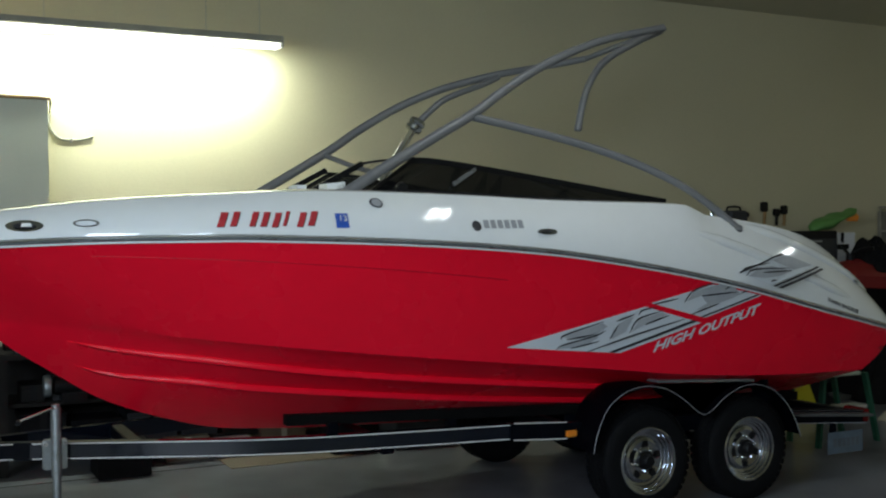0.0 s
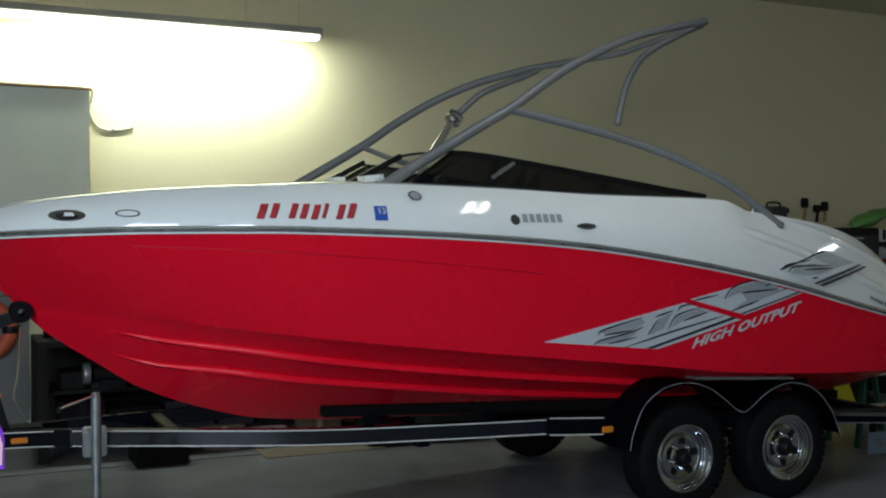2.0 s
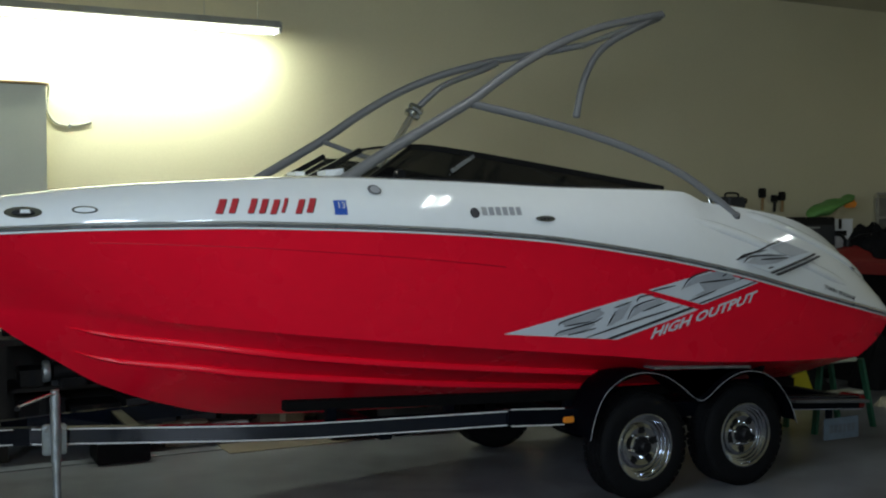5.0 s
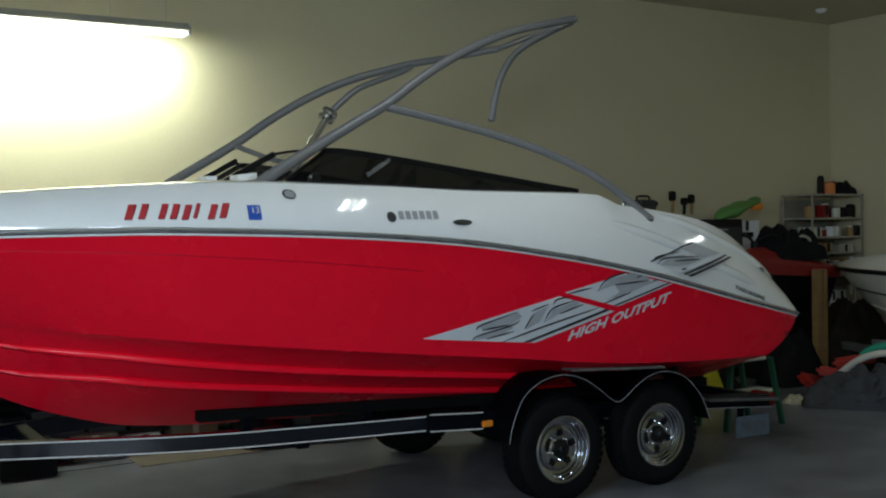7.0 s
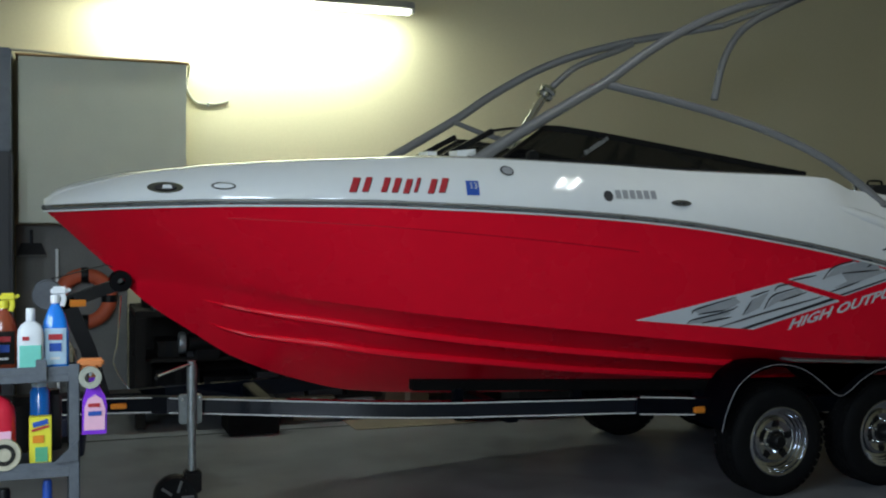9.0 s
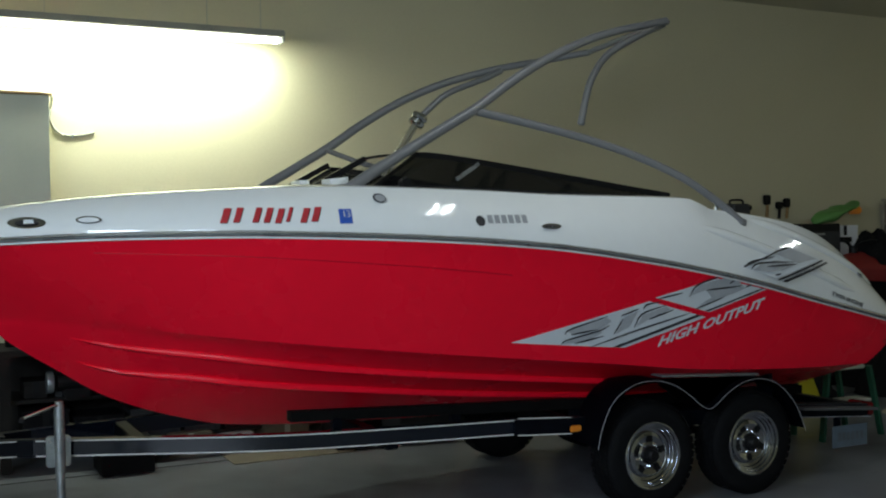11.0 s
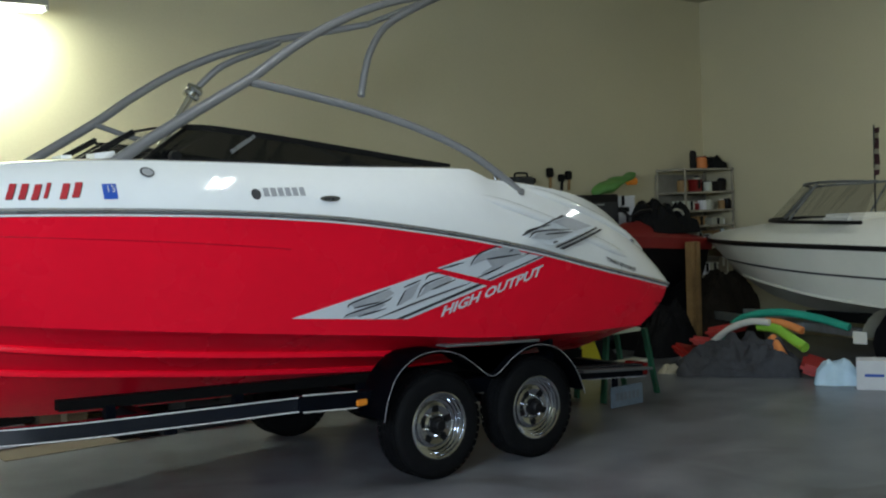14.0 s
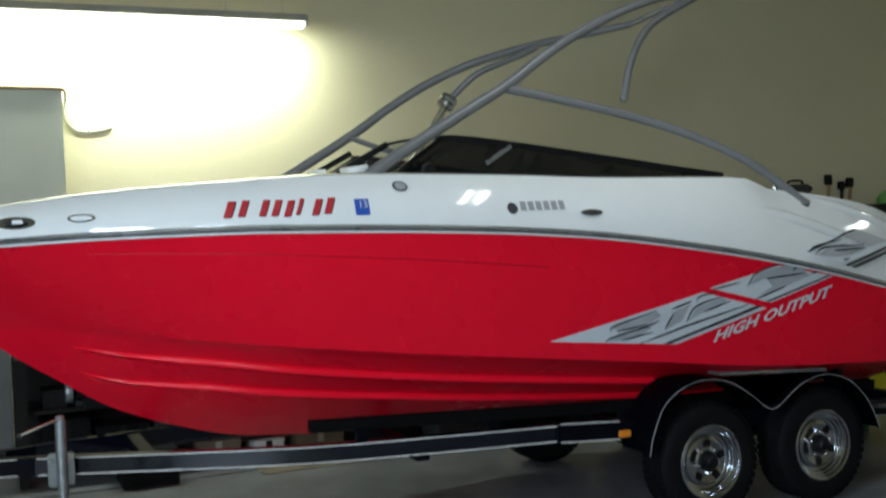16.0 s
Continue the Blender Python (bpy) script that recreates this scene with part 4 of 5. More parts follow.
part("cable", tube([(-1.6, 9.7, 3.1), (-.9, 9.7, 3.06), (-.3, 9.45, 3.03), (.3, 9.42, 3.004), (.8, 9.42, 3.004), (1.08, 9.5, 3.005), (1.13, 9.72, 2.95), (1.12, 9.735, 2.82), (1.2, 9.735, 2.7), (1.36, 9.735, 2.69), (1.48, 9.735, 2.72)], .011, 60, 8), M_CABLE, t)
part("wall_hook", tube([(1.3, 9.75, 2.67), (1.3, 9.71, 2.67), (1.3, 9.7, 2.7)], .008, sides=8), M_GALV, t)

t = thing("metal_locker", (-.65, 9.4, 0), "tall charcoal metal locker against the wall", "locker")
part("body", box(-1.05, -.28, 9.12, 9.72, 0, 2.2, .01), M_DARKCAB, t)
part("door", box(-1.03, -.3, 9.105, 9.118, .08, 2.17, .004), M_DARKCAB, t)
part("handle", box(-.42, -.38, 9.085, 9.103, 1.0, 1.16, .006), M_GALV, t)
# block added above the locker; its grey stands in for shade on the wall
t = thing("shade_block", (-.65, 9.4, 2.2), "grey block added above the locker for the shaded wall", "box")
part("body", box(-1.0, -.29, 9.2, 9.7, 2.2, 3.0, .012), M_CART, t)
part("lid", box(-1.01, -.285, 9.19, 9.71, 2.93, 3.01, .01), M_CART, t)

t = thing("dustpan", (-.15, 9.72, 1.36), "dark blue plastic dustpan hung on the wall", "dustpan")
b = bmesh.new()
q = [(-.27, 9.68, 1.36), (-.03, 9.68, 1.36), (-.07, 9.71, 1.47), (-.23, 9.71, 1.47)]
b.faces.new([b.verts.new(p) for p in q])
bmesh.ops.solidify(b, geom=b.faces[:], thickness=.012)
part("pan", b, M_DARKCAB, t)
part("handle", tube([(-.15, 9.71, 1.46), (-.15, 9.71, 1.58)], .014, sides=10), M_DARKCAB, t)
part("lip", tube([(-.27, 9.67, 1.365), (-.03, 9.67, 1.365)], .008, sides=8), M_GREYRUB, t)

t = thing("life_ring", (.27, 9.68, 1.0), "faded orange life ring hung on the wall", "life ring")
b = bmesh.new()
R, r0, n, k = .2, .06, 36, 14
g = [[b.verts.new((.27 + (R + r0 * math.cos(c)) * math.cos(a), 9.665 + r0 * math.sin(c), 1.0 + (R + r0 * math.cos(c)) * math.sin(a))) for c in (2 * math.pi * j / k for j in range(k))] for a in (2 * math.pi * i / n for i in range(n))]
for i in range(n):
    for j in range(k):
        b.faces.new((g[i][j], g[(i + 1) % n][j], g[(i + 1) % n][(j + 1) % k], g[i][(j + 1) % k]))
part("ring", b, M_BUOY, t)
for a in (0, 90, 180, 270):
    part("band", lathe([(.064, -.03), (.066, 0), (.064, .03)], pose(.27, 9.665, 1.0, 0, a, 0) @ pose(R, 0, 0), 14), M_BLACK, t, "dark strap")

t = thing("broom", (.05, 9.7, 0), "broom with white handle against the wall", "broom")
part("handle", tube([(.06, 9.62, .1), (.05, 9.7, 1.42)], .013, sides=10), M_WHITEP, t)
part("head", box(-.12, .22, 9.58, 9.66, .005, .11, .02, 3), M_BLACK, t)


def hand_tool(x, z, h, m, name="hanging_tool", label="dark hand tool hung on the wall", y=9.72):
    t = thing(name, (x, y, z), label, "tool", "tools on the wall")
    part("handle", tube([(x, y, z), (x + .01, y, z + h * .55)], .018, sides=8), m, t)
    part("head", box(x - .05, x + .055, y - .02, y + .02, z + h * .55, z + h, .012), M_BLACK, t)


hand_tool(.62, 1.1, .24, M_BLACK, y=9.7)
hand_tool(.42, 1.34, .2, M_BLACK, y=9.7)


def crate(x0, x1, y0, y1, z0, z1, m, name, label, category):
    t = thing(name, ((x0 + x1) / 2, (y0 + y1) / 2, z0), label, category, "stored boxes")
    part("body", box(x0, x1, y0, y1, z0, z1 - .03, .008), m, t)
    part("lid", box(x0 - .006, x1 + .006, y0 - .006, y1 + .006, z1 - .03, z1, .008), m, t)
    part("seam", box((x0 + x1) / 2 - .025, (x0 + x1) / 2 + .025, y0 - .0085, y0 - .0065, z1 - .12, z1 - .002, 0), M_CABLE if m is M_CARD else M_BLACK, t)


def work_bench(x0, x1, y0, y1, h, name="work_bench"):
    t = thing(name, ((x0 + x1) / 2, y1, 0), "dark timber work bench loaded with clutter", "bench")
    part("top", box(x0, x1, y0, y1, h - .05, h, .006), M_BENCH, t)
    for x in (x0 + .04, x1 - .04):
        for y in (y0 + .04, y1 - .04):
            part("leg", box(x - .04, x + .04, y - .04, y + .04, 0, h - .05, .005), M_BENCH, t)
    part("shelf", box(x0 + .02, x1 - .02, y0 + .05, y1 - .02, .16, .19, .004), M_BENCH, t)
    part("shelf", box(x0 + .02, x1 - .02, y0 + .1, y1 - .02, .52, .55, .004), M_BENCH, t)
    part("back_panel", box(x0 + .02, x1 - .02, y1 - .02, y1, .05, h - .05, .002), M_BENCH, t)


work_bench(.63, 4.3, 8.95, 9.7, .95)
rng = random.Random(5)
x = .8
while x < 4.0:
    wd = rng.uniform(.22, .42)
    crate(x, x + wd, 9.0 + rng.uniform(0, .05), 9.45, .19, .19 + rng.uniform(.16, .3), rng.choice((M_BAGB, M_DARKCAB, M_BENCH, M_BENCH)), "storage_box", "dark storage box on the bench shelf", "box")
    x += wd + .04
x = .82
while x < 4.0:
    wd = rng.uniform(.14, .34)
    crate(x, x + wd, 9.08 + rng.uniform(0, .05), 9.5, .55, .55 + rng.uniform(.1, .26), rng.choice((M_BAGB, M_DARKCAB, M_BLACK, M_BENCH)), "storage_box", "dark storage box on the bench shelf", "box")
    x += wd + .05


def can(x, y, z, r, h, m, name, label, category, capm=None):
    t = thing(name, (x, y, z), label, category)
    part("body", lathe([(0, 0), (r * .92, 0), (r, .008), (r, h * .86), (r * .8, h * .9), (r * .8, h * .92)], pose(x, y, z), 20), m, t)
    part("cap", lathe([(r * .78, h * .9), (r * .78, h * .985), (r * .7, h), (0, h)], pose(x, y, z), 20), capm or m, t)


for k in range(14):
    x = .8 + k * .24 + rng.uniform(-.05, .05)
    can(x, 9.15 + rng.uniform(-.1, .25), .95, rng.uniform(.03, .07), rng.uniform(.08, .2), rng.choice((M_BLACK, M_DARKCAB, M_BENCH, M_GALV, M_BLACK)), "tin_can", "dark tin on the work bench", "tin", rng.choice((M_BLACK, M_GALV, M_BLACK)))
t = thing("tool_box", (.95, 9.1, .95), "grey steel tool box on the work bench", "tool box")
part("body", box(.77, 1.13, 9.0, 9.2, .95, 1.08, .008), M_CART, t)
part("lid", box(.765, 1.135, 8.995, 9.205, 1.08, 1.12, .012), M_CART, t)
part("grip", tube([(.87, 9.1, 1.12), (.88, 9.1, 1.155), (1.02, 9.1, 1.155), (1.03, 9.1, 1.12)], .008, 14, 8), M_BLACK, t)
part("latch", box(.93, .97, 8.988, 8.996, 1.06, 1.1, .002), M_STEEL, t)
t = thing("bench_grinder", (1.2, 9.15, .55), "dark bench grinder with bright wheel guards", "grinder")
part("motor", tube([(1.05, 9.02, .68), (1.35, 9.02, .68)], .07, sides=18), M_BLACK, t)
part("base", box(1.1, 1.3, 8.96, 9.1, .551, .63, .01), M_BLACK, t)
for x in (1.0, 1.38):
    part("wheel_guard", lathe([(0, -.025), (.085, -.025), (.09, 0), (.085, .025), (0, .025)], pose(x, 9.02, .68, 0, 90, 0), 24), M_GALV, t, "bright steel guard")
crate(1.9, 2.25, 8.92, 9.2, .0, .2, M_CARD, "cardboard_box", "brown cardboard box on the floor", "box")
crate(2.35, 2.6, 8.92, 9.2, .0, .16, M_PAPER, "carton", "pale carton on the floor", "box")
crate(2.7, 3.1, 8.92, 9.2, .0, .22, M_CARD, "cardboard_box", "brown cardboard box on the floor", "box")
crate(1.3, 1.7, 8.5, 8.9, .0, .26, M_BAGB, "storage_box", "black storage box on the floor", "box")
crate(3.2, 3.6, 8.5, 8.9, .0, .3, M_BAGB, "storage_box", "black storage box on the floor", "box")
crate(3.75, 4.3, 8.45, 8.9, .0, .34, M_DARKCAB, "storage_box", "charcoal storage box on the floor", "box")
t = thing("plywood_sheet", (2.6, 8.1, 0), "flat sheet of cardboard lying on the floor", "cardboard")
part("sheet", box(2.3, 3.35, 8.42, 8.88, .002, .008, .002, 1), M_CARD, t)

bk = thing("bucket", (.1, 8.2, 0), "dark blue plastic bucket on the floor", "bucket")
part("pail", lathe([(0, .004), (.12, .004), (.125, .02), (.15, .27), (.158, .275), (.158, .29), (.143, .29), (.14, .27)], pose(.1, 8.2, 0), 28), M_NAVY, bk)
part("bail", tube([(-.05, 8.2, .28), (-.03, 8.1, .2), (.1, 8.04, .16), (.23, 8.1, .2), (.25, 8.2, .28)], .004, 20, 6), M_STEEL, bk, "thin wire handle")

# ---- the service cart with cleaning bottles ----
cart = thing("service_cart", (-.25, 4.2, 0), "grey steel service cart crowded with cleaning products", "cart")
CX0, CX1, CYN, CYF = -.62, .085, 3.98, 4.4
for x, s in ((CX0, 1), (CX1, -1)):
    for y, q in ((CYN, 1), (CYF, -1)):
        b = box(*sorted((x, x + s * .035)), *sorted((y, y + q * .004)), .12, 1.25, .001, 1)
        box(*sorted((x, x + s * .004)), *sorted((y, y + q * .035)), .12, 1.25, .001, 1, bm=b)
        part("leg", b, M_CART, cart)
        part("caster", lathe([(0, -.018), (.045, -.02), (.05, 0), (.045, .02), (0, .018)], pose(x + s * .02, y + q * .02, .052, 90, 0, 0), 18), M_RUBBER, cart, "black caster wheel")
        part("caster_fork", box(x + s * .02 - .02, x + s * .02 + .02, y + q * .02 - .03, y + q * .02 + .03, .07, .12, .004), M_GALV, cart)
for z in (.42, .9, 1.225):
    b = box(CX0 + .004, CX1 - .004, CYN + .005, CYF - .005, z - .012, z - .004, .001, 1)
    for y in (CYN + .0065, CYF - .0105):
        box(CX0 + .005, CX1 - .005, y, y + .004, z - .035, z + .018, .001, 1, bm=b)
    for x in (CX0 + .0065, CX1 - .0105):
        box(x, x + .004, CYN + .011, CYF - .011, z - .035, z + .018, .001, 1, bm=b)
    part("tray", b, M_CART, cart)
for x, d in ((CX1 - .006, -1), (CX0 + .006, 1)):
    part("gusset", slab([(x, .92), (x + d * .08, .915), (x, .99)], CYN - .008, CYN - .003), M_CART, cart)
part("clip", box(-.055, -.02, 3.965, 3.979, 1.2, 1.27, .002), M_CART, cart)


def spray(x, y, z, w, h, body_m, head_m, label_m, label, face=0):
    """A trigger spray bottle: waisted body, collar, trigger head, label."""
    t = thing("spray_bottle", (x, y, z), label, "spray bottle")
    r, d = w / 2, w / 2 * .62
    b = bmesh.new()
    prof = [(.92, 0), (1, .02), (1, .45), (.86, .58), (.7, .66), (.42, .75), (.3, .78), (.3, .82)]
    rings = [[b.verts.new((x + math.copysign(abs(math.cos(a)) ** .7, math.cos(a)) * r * s, y + math.copysign(abs(math.sin(a)) ** .7, math.sin(a)) * d * s, z + h * q)) for a in (2 * math.pi * k / 24 for k in range(24))] for s, q in prof]
    for p, q in zip(rings, rings[1:]):
        for k in range(24):
            b.faces.new((p[k], p[(k + 1) % 24], q[(k + 1) % 24], q[k]))
    b.faces.new(rings[0])
    b.faces.new(rings[-1])
    body = part("bottle", b, body_m, t, "", 40)
    part("collar", lathe([(r * .34, h * .8), (r * .36, h * .82), (r * .36, h * .88), (r * .3, h * .9)], pose(x, y, z), 18), head_m, t)
    hd = box(x - r * .34, x + r * .9, y - d * .36, y + d * .36, z + h * .89, z + h, .008, 3)
    box(x + r * .86, x + r * 1.15, y - d * .2, y + d * .2, z + h * .93, z + h * .985, .004, 2, bm=hd)
    head = part("trigger_head", hd, head_m, t)
    part("trigger", tube([(x + r * .55, y, z + h * .9), (x + r * .62, y, z + h * .84), (x + r * .5, y, z + h * .76)], .006, 8, 8, 1.6), head_m, head)
    b = bmesh.new()
    g = [[b.verts.new((x + u * r * .8, y - d * (1 - abs(u) ** 3 * .22) - .002, z + h * v)) for v in np.linspace(.06, .5, 6)] for u in np.linspace(-1, 1, 9)]
    for i in range(8):
        for j in range(5):
            b.faces.new((g[i][j], g[i + 1][j], g[i + 1][j + 1], g[i][j + 1]))
    lb = part("label", b, label_m, body)
    for k, (v0, v1, mm) in enumerate(((.36, .43, M_REDD), (.22, .32, M_BLUE), (.12, .15, M_WHITEP))):
        part("label_bar", box(x - r * (.5 - .06 * k), x + r * (.5 - .08 * k), y - d - .0045, y - d - .0028, z + h * v0, z + h * v1, 0), mm, lb)
    return t


def flask(x, y, z, w, h, body_m, cap_m, label_m, label):
    t = thing("polish_bottle", (x, y, z), label, "bottle")
    r, d = w / 2, w / 2 * .6
    b = bmesh.new()
    prof = [(.94, 0), (1, .02), (1, .58), (.94, .66), (.72, .74), (.36, .79), (.34, .82)]
    rings = [[b.verts.new((x + math.copysign(abs(math.cos(a)) ** .6, math.cos(a)) * r * s, y + math.copysign(abs(math.sin(a)) ** .6, math.sin(a)) * d * s, z + h * q)) for a in (2 * math.pi * k / 24 for k in range(24))] for s, q in prof]
    for p, q in zip(rings, rings[1:]):
        for k in range(24):
            b.faces.new((p[k], p[(k + 1) % 24], q[(k + 1) % 24], q[k]))
    b.faces.new(rings[0])
    b.faces.new(rings[-1])
    body = part("bottle", b, body_m, t, "", 40)
    part("cap", lathe([(r * .36, h * .8), (r * .36, h * .97), (r * .3, h), (0, h)], pose(x, y, z), 18), cap_m, t)
    lb = part("label", box(x - r * .82, x + r * .82, y - d - .003, y - d + .01, z + h * .06, z + h * .42, .002, 1), label_m, body)
    part("label_bar", box(x - r * .6, x - r * .1, y - d - .003, y - d + .008, z + h * .5, z + h * .56, 0), M_REDD, body)
    return t


TOP, MID, LOW = 1.221, .896, .416
flask(-.072, 4.06, TOP, .085, .215, M_WHITEP, M_WHITEP, M_MINT, "white polish bottle with a mint green label")
spray(.008, 4.1, TOP, .09, .285, M_BLUEB, M_WHITEP, M_BLUEL, "blue glass cleaner bottle with white trigger head")
spray(-.16, 4.16, TOP, .09, .26, mat("amber_liquid", (.28, .05, .02), .15, dirt=.1, coat=.4), M_YELLOW, M_BENCH, "amber spray bottle with yellow trigger head")
flask(-.225, 4.04, TOP, .085, .2, M_BLUEL, M_WHITEP, M_BLUE, "pale blue bottle with white cap")
spray(-.3, 4.16, TOP, .09, .27, M_BLUEB, M_YELLOW, M_BLUEL, "blue spray bottle with yellow trigger head")
flask(-.42, 4.1, TOP, .09, .24, M_REDBRIGHT, M_BLACK, M_PINK, "red bottle with black cap")
flask(-.19, 4.05, MID, .14, .31, M_REDBRIGHT, M_BLACK, M_PINK, "bright red jug with black cap")
can(-.045, 4.2, MID, .033, .27, M_BLUEB, "aerosol_can", "blue aerosol can on the cart", "spray can", M_BLUEL)
can(.0, 4.3, MID, .03, .22, M_DARKCAB, "aerosol_can", "dark aerosol can on the cart", "spray can", M_BLACK)
can(-.1, 4.3, MID, .05, .2, M_BENCH, "tin_can", "dark tin on the cart", "tin")
t = thing("soap_pad_box", (-.04, 4.03, MID), "yellow carton with red and blue print", "box")
bd = part("carton", box(-.077, -.005, 4.012, 4.05, MID, MID + .172, .002, 1), M_YELLOW, t)
part("print_bar", box(-.07, -.012, 4.009, 4.0115, MID + .13, MID + .138, 0, m=pose(-.041, 0, MID + .134) @ pose(0, 0, 0, 0, -14, 0) @ pose(.041, 0, -MID - .134)), M_REDD, bd)
part("print_bar", box(-.066, -.016, 4.009, 4.0115, MID + .143, MID + .16, 0, m=pose(-.041, 0, MID + .15) @ pose(0, 0, 0, 0, -14, 0) @ pose(.041, 0, -MID - .15)), M_BLUE, bd, "blue printed bar")
part("print_bar", box(-.066, -.03, 4.009, 4.0115, MID + .085, MID + .11, 0), M_AMBER, bd)
part("print_patch", box(-.058, -.018, 4.009, 4.0115, MID + .02, MID + .07, 0), mat("green_print", (.1, .42, .22), .5), bd, "green printed patch")
t = thing("wax_tin", (-.16, 3.999, MID + .055), "round cream wax tin propped on the tray", "tin")
part("tin", lathe([(0, -.014), (.052, -.014), (.055, 0), (.052, .014), (0, .014)], pose(-.155, 4.0, MID + .053, 80, 0, 0), 28), M_CLOTH, t)
part("lid_print", lathe([(.022, 0), (.036, 0), (.036, .002), (.022, .002), (.022, 0)], pose(-.155, 4.0, MID + .053, 80, 0, 0) @ pose(0, 0, .0145), 24), M_BENCH, t)
spray(-.36, 4.1, MID, .1, .27, M_GALV, M_BLACK, M_BLUEL, "grey spray bottle on the cart")
flask(-.02, 4.08, LOW, .09, .42, M_REDBRIGHT, M_BLUE, M_PINK, "red bottle with blue cap on the low tray")
flask(-.16, 4.08, LOW, .12, .4, M_GALV, M_BLACK, M_DARKCAB, "grey jug on the low tray")
flask(-.34, 4.1, LOW, .12, .34, M_WHITEP, M_BLUE, M_BLUEL, "white jug on the low tray")
# hung on the cart's end: a bottle by its trigger, and a roll of tape
hang = thing("spray_bottle", (.135, 4.0, 1.0), "purple cleaner bottle with pink label hung on the cart", "spray bottle")
out = [(.092, 1.005), (.172, 1.005), (.174, 1.1), (.168, 1.135), (.15, 1.165), (.145, 1.2), (.118, 1.2), (.108, 1.165), (.094, 1.12)]
bod = part("bottle", slab(out, 3.985, 4.03), M_PURPLE, hang, "", 50)
lb = part("label", slab([(.098, 1.02), (.166, 1.02), (.168, 1.09), (.158, 1.125), (.136, 1.142), (.112, 1.128), (.1, 1.1)], 3.98, 3.9845), M_PINK, bod, "pink label")
part("label_bar", box(.112, .155, 3.9765, 3.979, 1.07, 1.085, 0, m=None), M_BLUE, lb)
part("label_bar", box(.112, .15, 3.9765, 3.979, 1.1, 1.112, 0), M_REDD, lb)
part("trigger_head", box(.078, .165, 3.99, 4.02, 1.235, 1.265, .008, 3), M_ORANGE, hang, "orange trigger head")
part("neck", lathe([(.013, 1.195), (.016, 1.2), (.016, 1.24), (.012, 1.245)], pose(.13, 4.005, 0), 16), M_ORANGE, hang)
part("trigger", tube([(.1, 4.0, 1.24), (.086, 4.0, 1.22), (.086, 4.0, 1.19)], .006, 8, 8), M_ORANGE, hang)
tape = thing("tape_roll", (.118, 3.96, 1.205), "grey roll of tape hung on the cart", "tape")
part("roll", lathe([(.018, -.012), (.037, -.012), (.038, 0), (.037, .012), (.018, .012), (.017, 0), (.018, -.012)], pose(.118, 3.962, 1.205, 90, 0, 0), 28), M_CABLE, tape)
part("peg", tube([(.118, 3.99, 1.216), (.118, 3.945, 1.216)], .005, sides=8), M_GALV, tape)
t = thing("cleaning_cloth", (.0, 4.2, TOP), "crumpled pale rag on the cart", "cloth")
part("cloth", heap(-.02, .08, 4.2, 4.36, .06, 3.3, .5, 14, TOP), M_CLOTH, t)

# ---- far end: tool wall, chest and shelves ----
t = thing("tool_chest", (9.1, 9.4, 0), "tall black tool chest against the wall", "tool chest")
part("body", box(8.35, 9.62, 9.1, 9.7, .05, 1.86, .012), M_BLACK, t)
part("plinth", box(8.4, 9.58, 9.15, 9.7, 0, .05, .002), M_BLACK, t)
for k in range(6):
    d = part("drawer", box(8.38, 9.6, 9.085, 9.098, .12 + k * .28, .37 + k * .28, .006), M_DARKCAB, t)
    part("handle", box(8.7, 9.35, 9.07, 9.084, .33 + k * .28, .35 + k * .28, .004), M_GALV, d)
t = thing("battery_charger", (8.5, 9.6, 1.86), "dark box-shaped charger on the tool chest", "charger")
part("body", box(8.37, 8.63, 9.48, 9.68, 1.86, 2.1, .02, 3), M_DARKCAB, t)
part("grip", tube([(8.4, 9.58, 2.09), (8.42, 9.58, 2.14), (8.58, 9.58, 2.14), (8.6, 9.58, 2.09)], .012, 14, 8), M_BLACK, t)
hand_tool(8.8, 1.95, .14, M_BLACK)
hand_tool(9.09, 1.95, .26, M_WOOD, label="hand tool with wooden grip hung on the wall")
hand_tool(9.28, 1.93, .2, M_BLACK)
hand_tool(9.4, 1.93, .24, M_WOOD, label="hand tool with wooden grip hung on the wall")

crate(9.68, 10.12, 9.3, 9.68, 1.2, 1.84, M_PAPER, "carton", "tall white carton with a black stripe", "box")
t = thing("carton_label", (9.86, 9.29, 1.66), "black printed stripe stuck on the white carton", "label")
part("stripe", box(9.79, 10.0, 9.287, 9.2925, 1.64, 1.7, .001, 1), M_BLACK, t)
crate(9.66, 10.14, 9.28, 9.7, .0, 1.2, M_BAGB, "storage_box", "large black storage box on the floor", "box")
crate(9.63, 9.67, 9.2, 9.6, 1.2, 1.8, M_LADDER, "folder_box", "narrow dark green box beside the carton", "box")
t = thing("inflatable_float", (9.88, 9.4, 1.84), "green inflatable float lying on the carton", "float")
b = bmesh.new()
bmesh.ops.create_uvsphere(b, u_segments=28, v_segments=14, radius=1)
for v in b.verts:
    v.co = Vector((v.co.x * .38, v.co.y * .16, v.co.z * .06 * (1 - .35 * v.co.x)))
    v.co.z += .05 * noise.noise(v.co * 6)
bmesh.ops.transform(b, matrix=pose(9.88, 9.42, 2.0, 0, -19, 0), verts=b.verts)
part("body", b, M_GREEN, t)
part("fin", box(10.0, 10.2, 9.3, 9.36, 1.97, 2.06, .02), M_AMBER, t, "orange fin")

t = thing("sports_bag", (10.5, 9.3, 1.2), "bulky black sports bag on the storage box", "bag")
part("body", heap(10.28, 10.93, 9.25, 9.7, .5, 8.1, .14, 22, 1.24, .3), M_BAGB, t)
